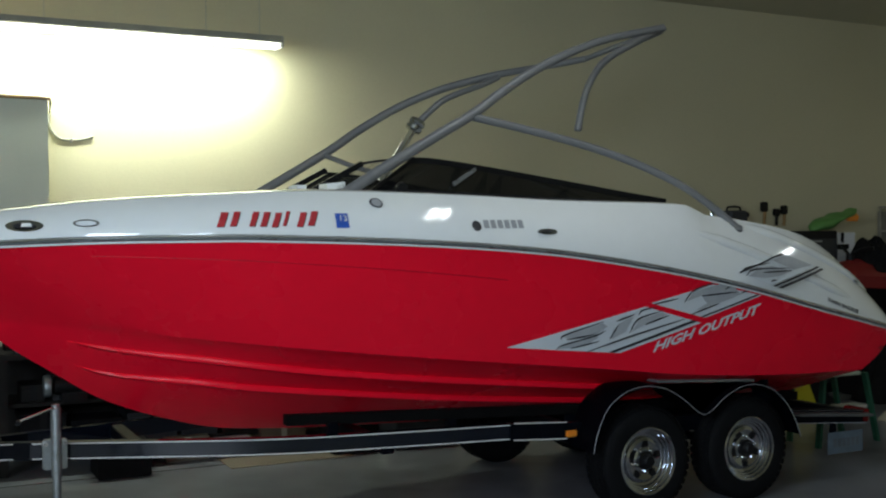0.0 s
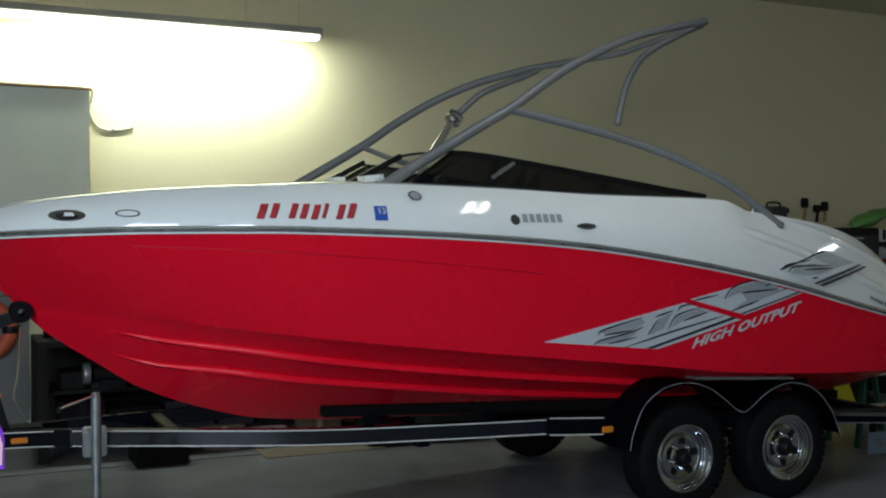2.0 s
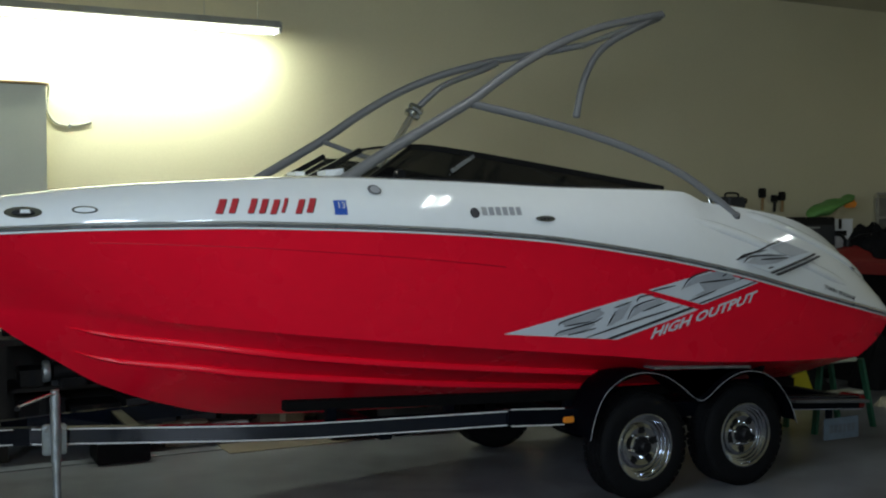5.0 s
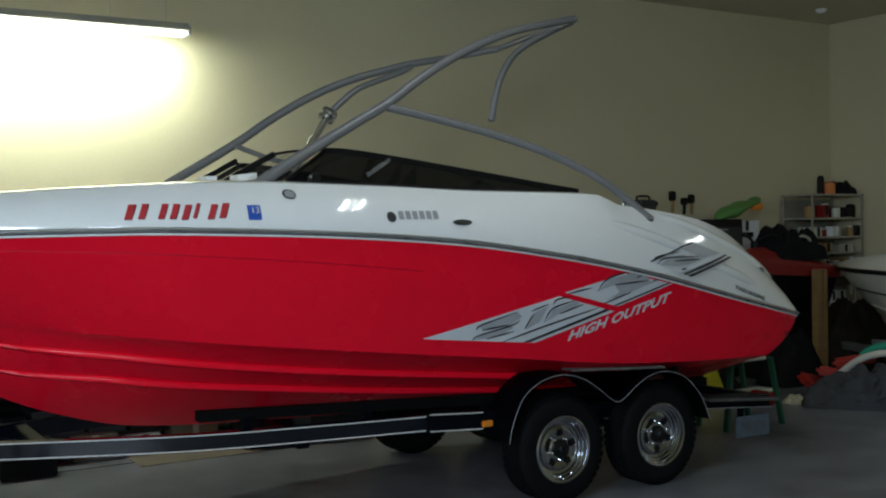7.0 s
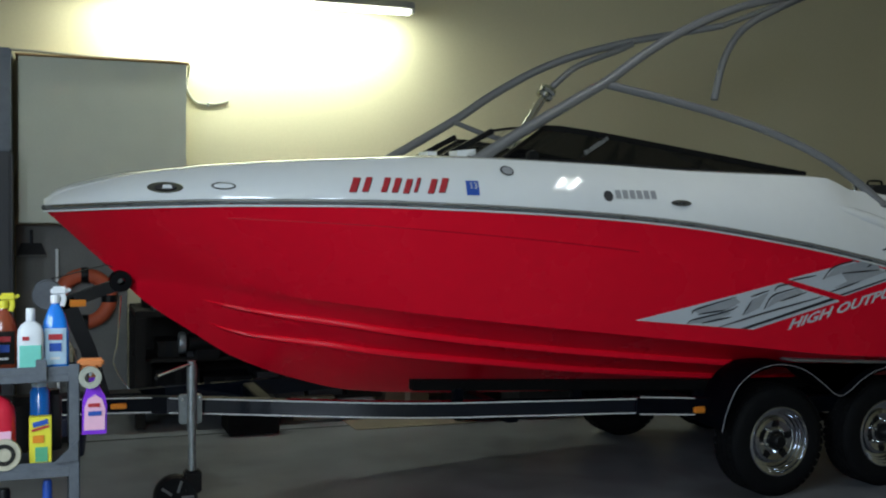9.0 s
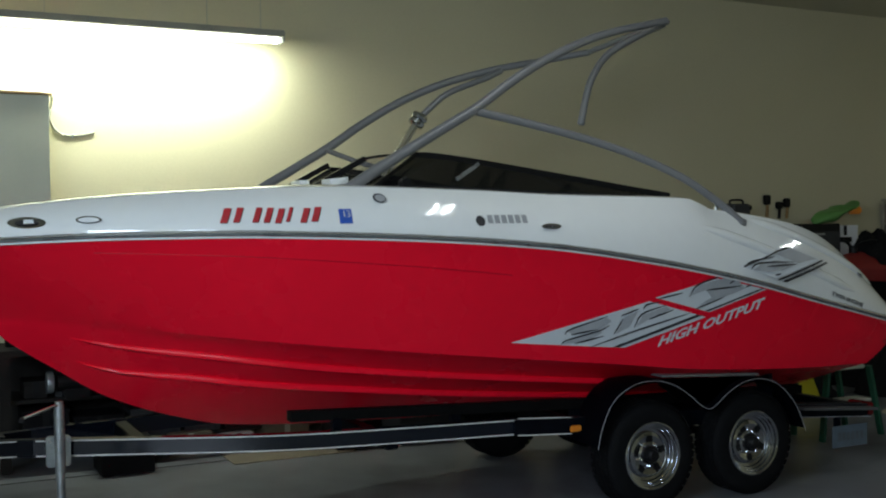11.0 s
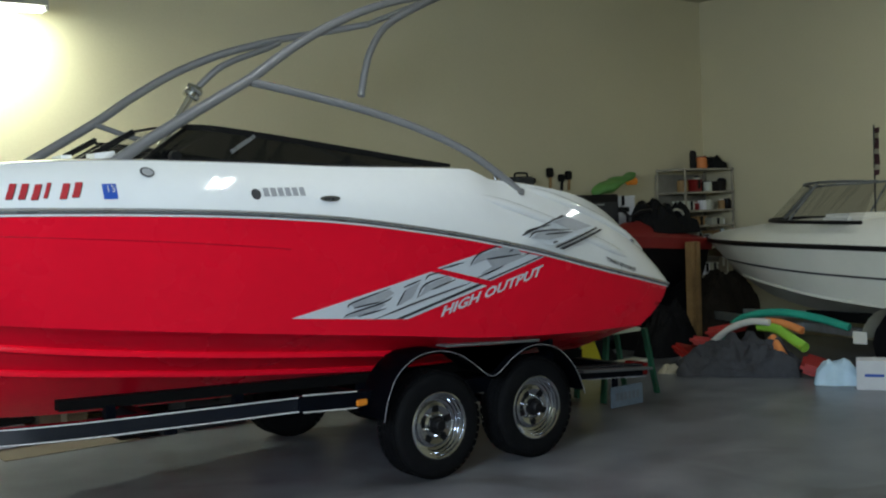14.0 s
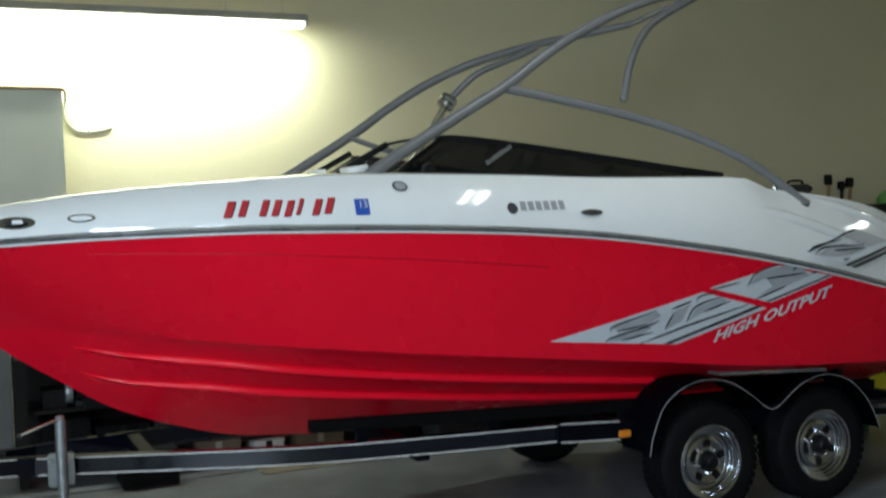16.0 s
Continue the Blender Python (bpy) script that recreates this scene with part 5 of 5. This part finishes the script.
part("strap", tube([(10.35, 9.28, 1.4), (10.5, 9.24, 1.62), (10.72, 9.26, 1.68), (10.88, 9.3, 1.45)], .018, 16, 8), M_GREYRUB, t, "grey strap")
crate(10.3, 10.93, 9.28, 9.72, .0, 1.24, M_BAGB, "storage_box", "large black storage box on the floor", "box")

shelf = thing("storage_shelf", (11.47, 9.45, 0), "dull beige storage shelf packed with tins and bottles", "shelf")
for x in (10.98, 11.93):
    for y in (9.22, 9.68):
        part("post", box(x - .011, x + .011, y - .011, y + .011, 0, 2.17, .002), M_SHELF, shelf)
part("back_panel", box(10.96, 11.95, 9.701, 9.712, .2, 2.1, .002), M_SHELF, shelf)
for z in (.3, .75, 1.12, 1.4, 1.6, 1.84, 2.14):
    part("shelf_board", box(10.96, 11.95, 9.2, 9.7, z, z + .025, .004), M_SHELF, shelf)
rng = random.Random(11)
for z, top in ((.325, .38), (.775, .3), (1.145, .22), (1.425, .15), (1.625, .17), (1.865, .22)):
    x = 11.04
    while x < 11.86:
        r = rng.uniform(.04, .085)
        m = rng.choice((M_BLACK, M_CABLE, M_CAB, M_BENCH, M_PAPER, M_SHELF, M_WOOD, M_CARD, M_REDP))
        if rng.random() < .4:
            wd = r * rng.uniform(2, 3.2)
            crate(x, min(x + wd, 11.88), 9.24, 9.5, z, z + top * rng.uniform(.5, .95), m, "storage_box", "small box on the storage shelf", "box")
            x += wd + .015
            continue
        can(x + r, 9.32 + rng.uniform(-.04, .1), z, r, top * rng.uniform(.55, .95), m, "tin_can", "tin on the storage shelf", "tin", rng.choice((M_WHITEP, M_BLACK, M_CAB)))
        x += 2 * r + rng.uniform(.002, .03)
can(11.36, 9.4, 2.165, .045, .24, M_BENCH, "polish_bottle", "dark tall bottle on the shelf top", "bottle", M_BLACK)
can(11.5, 9.38, 2.165, .075, .16, M_ORANGE, "polish_bottle", "orange jug on the shelf top", "bottle", M_REDP)
t = thing("cap_pile", (11.75, 9.4, 2.165), "black soft bag on the shelf top", "bag")
part("body", heap(11.56, 11.94, 9.25, 9.6, .16, 2.2, .4, 16, 2.165), M_BAGB, t)

# ---- red and black personal watercraft ----
pwc = thing("personal_watercraft", (9.9, 8.92, 0), "red and black personal watercraft under loose covers", "watercraft")


def pwc_side(u, v):
    x = 9.25 + 1.5 * u
    hb = .32 * math.sin(math.pi * min(1, .12 + u * .62)) ** .6
    z0, z1 = 1.36 - .1 * u, .7 + .5 * max(0, .3 - u) ** 1.5
    return x, 8.92 - hb * (1 - v) ** .5 if v < 1 else 8.92, z0 + (z1 - z0) * v


part("lower_hull", loft(pwc_side, 24, 10, True, cy=8.92), M_BLACK, pwc, "black lower hull", 40)


def pwc_top(u, v):
    x = 9.25 + 1.5 * u
    hb = .32 * math.sin(math.pi * min(1, .12 + u * .62)) ** .6
    z0 = 1.36 - .1 * u
    return x, 8.92 - hb * (1 - v), z0 + (.17 + .05 * math.sin(u * 5.1)) * math.sin(v * math.pi / 2) ** .8 * (.35 + .65 * math.sin(math.pi * min(1, .1 + u * .85)))


part("upper_deck", loft(pwc_top, 24, 10, True, cy=8.92), M_REDP, pwc, "red upper deck", 40)
for sgn in (1, -1):
    band = [(9.25 + 1.5 * u, 8.92 - sgn * (.012 + .32 * math.sin(math.pi * min(1, .12 + u * .62)) ** .6), 1.305 - .1 * u) for u in np.linspace(.01, .99, 24)]
    part("side_panel", strip(band, .03, .13), M_REDP, pwc, "red side panel")
part("saddle", box(9.8, 10.5, 8.8, 9.04, 1.4, 1.54, .05, 4), M_BLACK, pwc, "black saddle")
part("handlebar", tube([(9.72, 8.68, 1.66), (9.66, 8.8, 1.64), (9.62, 8.92, 1.58), (9.66, 9.04, 1.64), (9.72, 9.16, 1.66)], .018, 18, 8), M_BLACK, pwc)
part("steering_column", tube([(9.62, 8.92, 1.38), (9.62, 8.92, 1.59)], .05, sides=12), M_BLACK, pwc)
t = thing("gear_bag", (10.2, 8.92, 1.43), "bulky black gear bag lying on the watercraft", "bag")
part("body", heap(9.68, 10.6, 8.64, 9.14, .3, 3.7, .45, 26, 1.36, .25), M_BAGB, t)
part("strap", tube([(10.05, 8.74, 1.5), (10.15, 8.72, 1.64), (10.3, 8.72, 1.62), (10.4, 8.74, 1.5)], .016, 14, 8), M_CABLE, t, "pale strap")
for x in (9.6, 10.4):
    part("stand", box(x - .06, x + .06, 8.72, 9.12, 0, .78, .01), M_BAGB, pwc)
t = thing("boat_cover", (9.6, 8.35, 0), "black crumpled boat cover on the floor", "cover")
part("fabric", heap(9.2, 9.98, 8.15, 8.6, .55, 4.4, .3, 30), M_BAGB, t)
t = thing("boat_cover", (10.95, 8.7, 0), "dark brown crumpled boat cover on the floor", "cover")
part("fabric", heap(10.42, 11.5, 8.3, 9.2, .8, 6.6, .3, 30, sharp=.4), M_BROWN, t)

for x0, x1 in ((10.13, 10.2), (10.235, 10.3)):
    t = thing("timber_post", ((x0 + x1) / 2, 8.5, 0), "bare timber post standing on end", "timber")
    part("post", box(x0, x1, 8.45, 8.54, 0, 1.26, .004), M_WOOD, t)

# step stool behind the trailer
stool = thing("step_stool", (7.2, 6.95, 0), "green step stool with white top and treads", "step stool")
part("top", box(6.98, 7.44, 6.8, 7.12, .585, .62, .01), M_CAB, stool, "white plastic top")
for x0, x1, y in ((6.97, 6.9, 6.78), (7.45, 7.6, 6.78), (6.97, 6.93, 7.14), (7.45, 7.56, 7.14)):
    part("leg", strip([(x0, y, .61), (x1, y, 0.0)], .03, .05, (0, 1, 0)), M_LADDER, stool, "green rail")
part("tread", box(6.95, 7.5, 6.79, 6.95, .3, .325, .005), M_CAB, stool)
t = thing("floor_sign", (7.75, 7.9, 0), "yellow folding floor sign", "sign")
for s in (-1, 1):
    b = bmesh.new()
    b.faces.new([b.verts.new(p) for p in ((7.6, 7.9 + s * .13, .0), (7.98, 7.9 + s * .13, .0), (7.86, 7.9 + s * .01, .5), (7.72, 7.9 + s * .01, .5))])
    bmesh.ops.solidify(b, geom=b.faces[:], thickness=.015)
    part("panel", b, M_YELLOW, t)
t = thing("duffel_bag", (8.1, 8.5, 0), "black duffel bag on the floor", "bag")
part("body", heap(7.7, 8.7, 8.2, 8.9, .45, 1.7, .4, 22), M_BAGB, t)

# ---- heap of tarpaulin and pool toys ----
t = thing("tarpaulin_bag", (8.92, 6.95, 0), "dark grey crumpled tarpaulin bag on the floor", "bag")
b = heap(-.6, .6, -.32, .32, .25, 9.2, .75, 44, sharp=.4)
bmesh.ops.transform(b, matrix=pose(8.98, 6.95, 0, 0, 0, -57), verts=b.verts)
part("fabric", b, M_BAG, t)


def noodle(pts, m, r, label):
    t = thing("pool_noodle", pts[0], label, "pool noodle", "pool toys")
    part("foam", tube(pts, r, 30, 12), m, t)


noodle([(9.35, 7.45, .2), (9.5, 7.3, .47), (9.6, 6.9, .56), (9.68, 6.5, .52), (9.72, 6.15, .44)], M_TEAL, .04, "long bent teal foam pool noodle")
noodle([(9.28, 6.9, .45), (9.3, 6.7, .43), (9.25, 6.5, .36), (9.2, 6.3, .28)], M_LIME, .05, "lime green foam pool noodle")
noodle([(9.3, 6.82, .5), (9.36, 6.65, .48), (9.38, 6.45, .42)], M_ORANGE, .04, "orange foam pool noodle")
noodle([(9.2, 6.68, .36), (9.14, 6.52, .2), (9.08, 6.38, .05)], M_ORANGE, .045, "orange foam pool noodle")
noodle([(9.02, 7.3, .26), (9.1, 7.12, .42), (9.18, 6.92, .5), (9.22, 6.72, .5)], M_FOAMW, .035, "white foam tube on the heap")
for x, y, z, rx, ry, rz in ((9.15, 7.5, .2, 10, 14, 40), (9.3, 7.3, .34, -12, 10, 15), (9.1, 7.62, .06, 14, -8, 65), (9.36, 6.3, .03, 18, 10, 35)):
    t = thing("swim_float", (x, y, z), "red foam swim float in the heap", "float", "pool toys")
    b = box(-.26, .26, -.15, .15, 0, .1, .035, 4)
    for v in b.verts:
        v.co.z += .06 * math.sin(v.co.x * 7 + y)
    bmesh.ops.transform(b, matrix=pose(x, y, z, rx, ry, rz), verts=b.verts)
    part("body", b, M_REDF, t)
t = thing("white_carton", (9.03, 5.5, 0), "small white carton with printed bar on the floor", "box")
c = part("carton", box(-.16, .16, -.13, .13, 0, .26, .004, m=pose(9.05, 5.48, 0, 0, 0, -58)), M_PAPER, t)
part("print_bar", box(-.09, .07, -.134, -.131, .12, .145, 0, m=pose(9.05, 5.48, 0, 0, 0, -58)), M_BLUE, c)
t = thing("plastic_bag", (9.05, 5.85, 0), "pale blue folded plastic sheet on the floor", "bag")
b = heap(-.2, .2, -.15, .15, .22, 5.7, .15, 18, sharp=.35)
bmesh.ops.transform(b, matrix=pose(9.03, 5.85, 0, 0, 0, -57), verts=b.verts)
part("sheet", b, M_BLUEL, t)
t = thing("cleaning_cloth", (8.6, 7.5, 0), "crumpled cream rag on the floor", "cloth")
part("cloth", heap(8.45, 8.72, 7.38, 7.56, .07, 7.9, .5, 14), M_CLOTH, t)

# ---- the white runabout ----
wb = thing("white_runabout", (10.75, 6.0, .4), "older white runabout with dark stripe and clear windscreen", "boat")
WX, WYB = 10.75, 8.67
w_b = curve([0, .12, .35, .8, 1.4, 2.2, 3.4, 5.2], [0, .16, .36, .64, .88, 1.02, 1.06, .98])
w_r = curve([0, 1, 2, 3.4, 5.2], [1.26, 1.25, 1.235, 1.2, 1.15])
w_c = curve([.4, .75, 1.3, 2.2, 3.4, 5.2], [0, .3, .6, .82, .9, .88])
w_cz = curve([.4, .75, 1.3, 2.2, 3.4, 5.2], [.87, .85, .79, .68, .6, .58])
w_k = curve([.4, .59, 1.0, 1.62, 2.6, 5.2], [.87, .76, .58, .46, .41, .38])
w_d = curve([0, .3, .9, 1.5, 2.2, 5.2], [1.27, 1.34, 1.41, 1.46, 1.47, 1.42])


def w_side(u, v):
    s = 5.2 * u ** 1.2
    c = .4 + 4.8 * u ** 1.2
    d = s + (c - s) * v
    return WX - (w_b(s) + (w_c(c) - w_b(s)) * v), WYB - d, w_r(s) + (w_cz(c) - w_r(s)) * v


def w_bottom(u, v):
    c = .4 + 4.8 * u ** 1.2
    return WX - w_c(c) * (1 - v), WYB - c, w_cz(c) + (w_k(c) - w_cz(c)) * v


def w_deck(u, v):
    s = 5.2 * u ** 1.2
    hb = w_b(s)
    e = min(1, v * 2.2)
    return WX - hb * (1 - v), WYB - s, w_r(s) + .015 + (w_d(s) - w_r(s)) * (1 - (1 - e) ** 2) + .03 * v


def loft_x(fn, nu, nv):
    b = bmesh.new()
    for sgn in (1, -1):
        g = [[b.verts.new((WX + sgn * (p[0] - WX), p[1], p[2])) for p in (fn(i / nu, j / nv) for j in range(nv + 1))] for i in range(nu + 1)]
        for i in range(nu):
            for j in range(nv):
                b.faces.new((g[i][j], g[i + 1][j], g[i + 1][j + 1], g[i][j + 1]))
    bmesh.ops.remove_doubles(b, verts=b.verts, dist=.0008)
    return b


b = join(loft_x(w_side, 50, 8), loft_x(w_bottom, 50, 8))
q = bmesh.new()
ring = [w_side(1., k / 4) for k in range(5)] + [w_bottom(1., k / 4) for k in range(1, 5)]
q.faces.new([q.verts.new(p) for p in ring] + [q.verts.new((2 * WX - p[0], p[1], p[2])) for p in ring[:-1]][::-1])
part("hull", join(b, q), M_WHITE2, wb, "aged white hull", 24)
part("deck", loft_x(w_deck, 50, 10), M_WHITE2, wb, "aged white deck", 40)
for sgn in (1, -1):
    def wx(p, d=0, dz=0):
        return (WX + sgn * (p[0] - d - WX), p[1], p[2] + dz)
    part("rub_rail", tube([wx(w_side(u, 0), .004, .005) for u in np.linspace(0, 1, 50)], .022, sides=8, flat=1.2), M_BLACK, wb, "black rub rail")
    part("hull_stripe", strip([wx(w_side(u, .55 - .1 * u), .001) for u in np.linspace(.08, 1, 50)], .01, .02), M_DARKCAB, wb, "dark hull stripe")
    part("spray_rail", strip([wx(w_side(u, .98), .004) for u in np.linspace(.1, 1, 50)], .03, .018), M_WHITE2, wb)
    # windscreen half
    bs = [(WX - .02, 7.6, 1.5), (WX - .35, 7.52, 1.5), (WX - .66, 7.26, 1.49), (WX - .82, 6.75, 1.48), (WX - .86, 6.1, 1.47)]
    ts = [(WX - .02, 7.2, 1.85), (WX - .3, 7.12, 1.87), (WX - .58, 6.88, 1.88), (WX - .74, 6.5, 1.89), (WX - .8, 5.95, 1.87)]
    bs, ts = catmull([wx(p) for p in bs], 20), catmull([wx(p) for p in ts], 20)
    b = bmesh.new()
    ga, gb = [b.verts.new(p) for p in bs], [b.verts.new(p) for p in ts]
    for k in range(19):
        b.faces.new((ga[k], ga[k + 1], gb[k + 1], gb[k]))
    bmesh.ops.solidify(b, geom=b.faces[:], thickness=.005)
    pn = part("windscreen_pane", b, M_CLEAR, wb, "clear windscreen pane")
    pn.visible_shadow = False
    part("top_frame", tube(ts, .015, sides=8), M_GREYRUB, pn, "dark window frame")
    part("sill_frame", tube(bs, .02, sides=8), M_BLACK, pn, "dark window frame")
    part("post_frame", tube([bs[12], ts[12]], .012, sides=8), M_GREYRUB, pn)
    part("post_frame", tube([bs[0], ts[0]], .014, sides=8), M_GREYRUB, pn)
part("steering_wheel", lathe([(.15, -.012), (.17, 0), (.15, .012), (.135, 0), (.15, -.012)], pose(WX + .3, 6.1, 1.6, 62, 0, 0), 28), M_BLACK, wb, "black steering wheel")
part("dash", box(WX - .8, WX + .8, 6.25, 6.6, 1.44, 1.56, .04, 3), M_WHITE2, wb)
part("bow_eye", lathe([(0, 0), (.03, 0), (.03, .03), (.012, .05), (0, .05)], pose(WX - .22, 8.3, 1.36), 12), M_GALV, wb)
fl = thing("flag_on_pole", (10.6, 6.37, 1.47), "small furled striped flag on a thin pole", "flag")
part("pole", tube([(10.6, 6.37, 1.5), (10.6, 6.37, 2.47)], .009, sides=8), M_BLACK, fl)
b = bmesh.new()
g = [[b.verts.new((10.6 + .035 * math.sin(j * 2.1 + i * .5), 6.37 - .012 - .05 * (j / 5) * (1 - .5 * i / 9), 2.44 - i * .055)) for j in range(6)] for i in range(10)]
for i in range(9):
    for j in range(5):
        b.faces.new((g[i][j], g[i + 1][j], g[i + 1][j + 1], g[i][j + 1]))
bmesh.ops.solidify(b, geom=b.faces[:], thickness=.004)
for k, f in enumerate(b.faces):
    f.material_index = int(f.calc_center_median().z * 18) % 3 == 0
part("cloth", b, [M_FLAG, M_CLOTH], fl, "dark striped cloth")

wt = thing("white_boat_trailer", (10.75, 6.0, 0), "low trailer with pale fender under the white runabout", "trailer")
for sgn in (1, -1):
    part("side_beam", strip([(WX - sgn * .06, 8.9, .36), (WX - sgn * .5, 7.4, .36), (WX - sgn * .75, 6.2, .36), (WX - sgn * .75, 3.4, .36)], .06, .09), M_GALV, wt)
    part("bunk", strip([(WX - sgn * .45, 7.0, .47), (WX - sgn * .45, 3.6, .45)], .09, .1), M_CARPET, wt, "dark carpeted bunk")
    m = pose(WX - sgn * .98, 5.6, .3) @ Matrix.Rotation(radians(-90 * sgn), 4, "Y")
    wl = part("wheel", lathe([(0, -.06), (.15, -.06), (.15, .05), (.06, .07), (0, .07)], m, 24), M_GALV, wt, "wheel with black tyre")
    part("tyre", lathe([(.15, -.085), (.2, -.095), (.28, -.085), (.3, -.05), (.3, .05), (.28, .085), (.2, .095), (.15, .085)], m, 32), M_RUBBER, wl, "black rubber tyre")
    b = bmesh.new()
    g = [[b.verts.new((WX - sgn * xx, 5.6 + .38 * math.cos(a), .3 + .38 * math.sin(a))) for xx in (1.12, .84)] for a in np.linspace(.1, math.pi - .1, 16)]
    for i in range(15):
        b.faces.new((g[i][0], g[i][1], g[i + 1][1], g[i + 1][0]))
    bmesh.ops.solidify(b, geom=b.faces[:], thickness=.012)
    part("fender", b, M_WHITE2, wt, "pale painted fender")
    part("fender_skirt", box(WX - sgn * 1.13 - .006, WX - sgn * 1.13 + .006, 5.9, 6.05, .3, .42, .004), M_WHITE2, wt)
part("axle", tube([(WX - .9, 5.6, .3), (WX + .9, 5.6, .3)], .03, sides=10), M_GALV, wt)
for y in (7.0, 5.2, 4.0):
    part("cross_member", box(WX - .74, WX + .74, y - .04, y + .04, .32, .4, .006), M_GALV, wt)
for y in (6.8, 5.0, 3.9):
    for sgn in (1, -1):
        part("bunk_bracket", box(WX - sgn * .45 - .03, WX - sgn * .45 + .03, y - .03, y + .03, .38, .44, .004), M_GALV, wt)
part("tongue", box(WX - .05, WX + .05, 8.5, 9.3, .32, .4, .005), M_GALV, wt)
part("tongue_stand", tube([(WX, 9.1, .33), (WX, 9.1, 0)], .03, sides=10), M_GALV, wt)
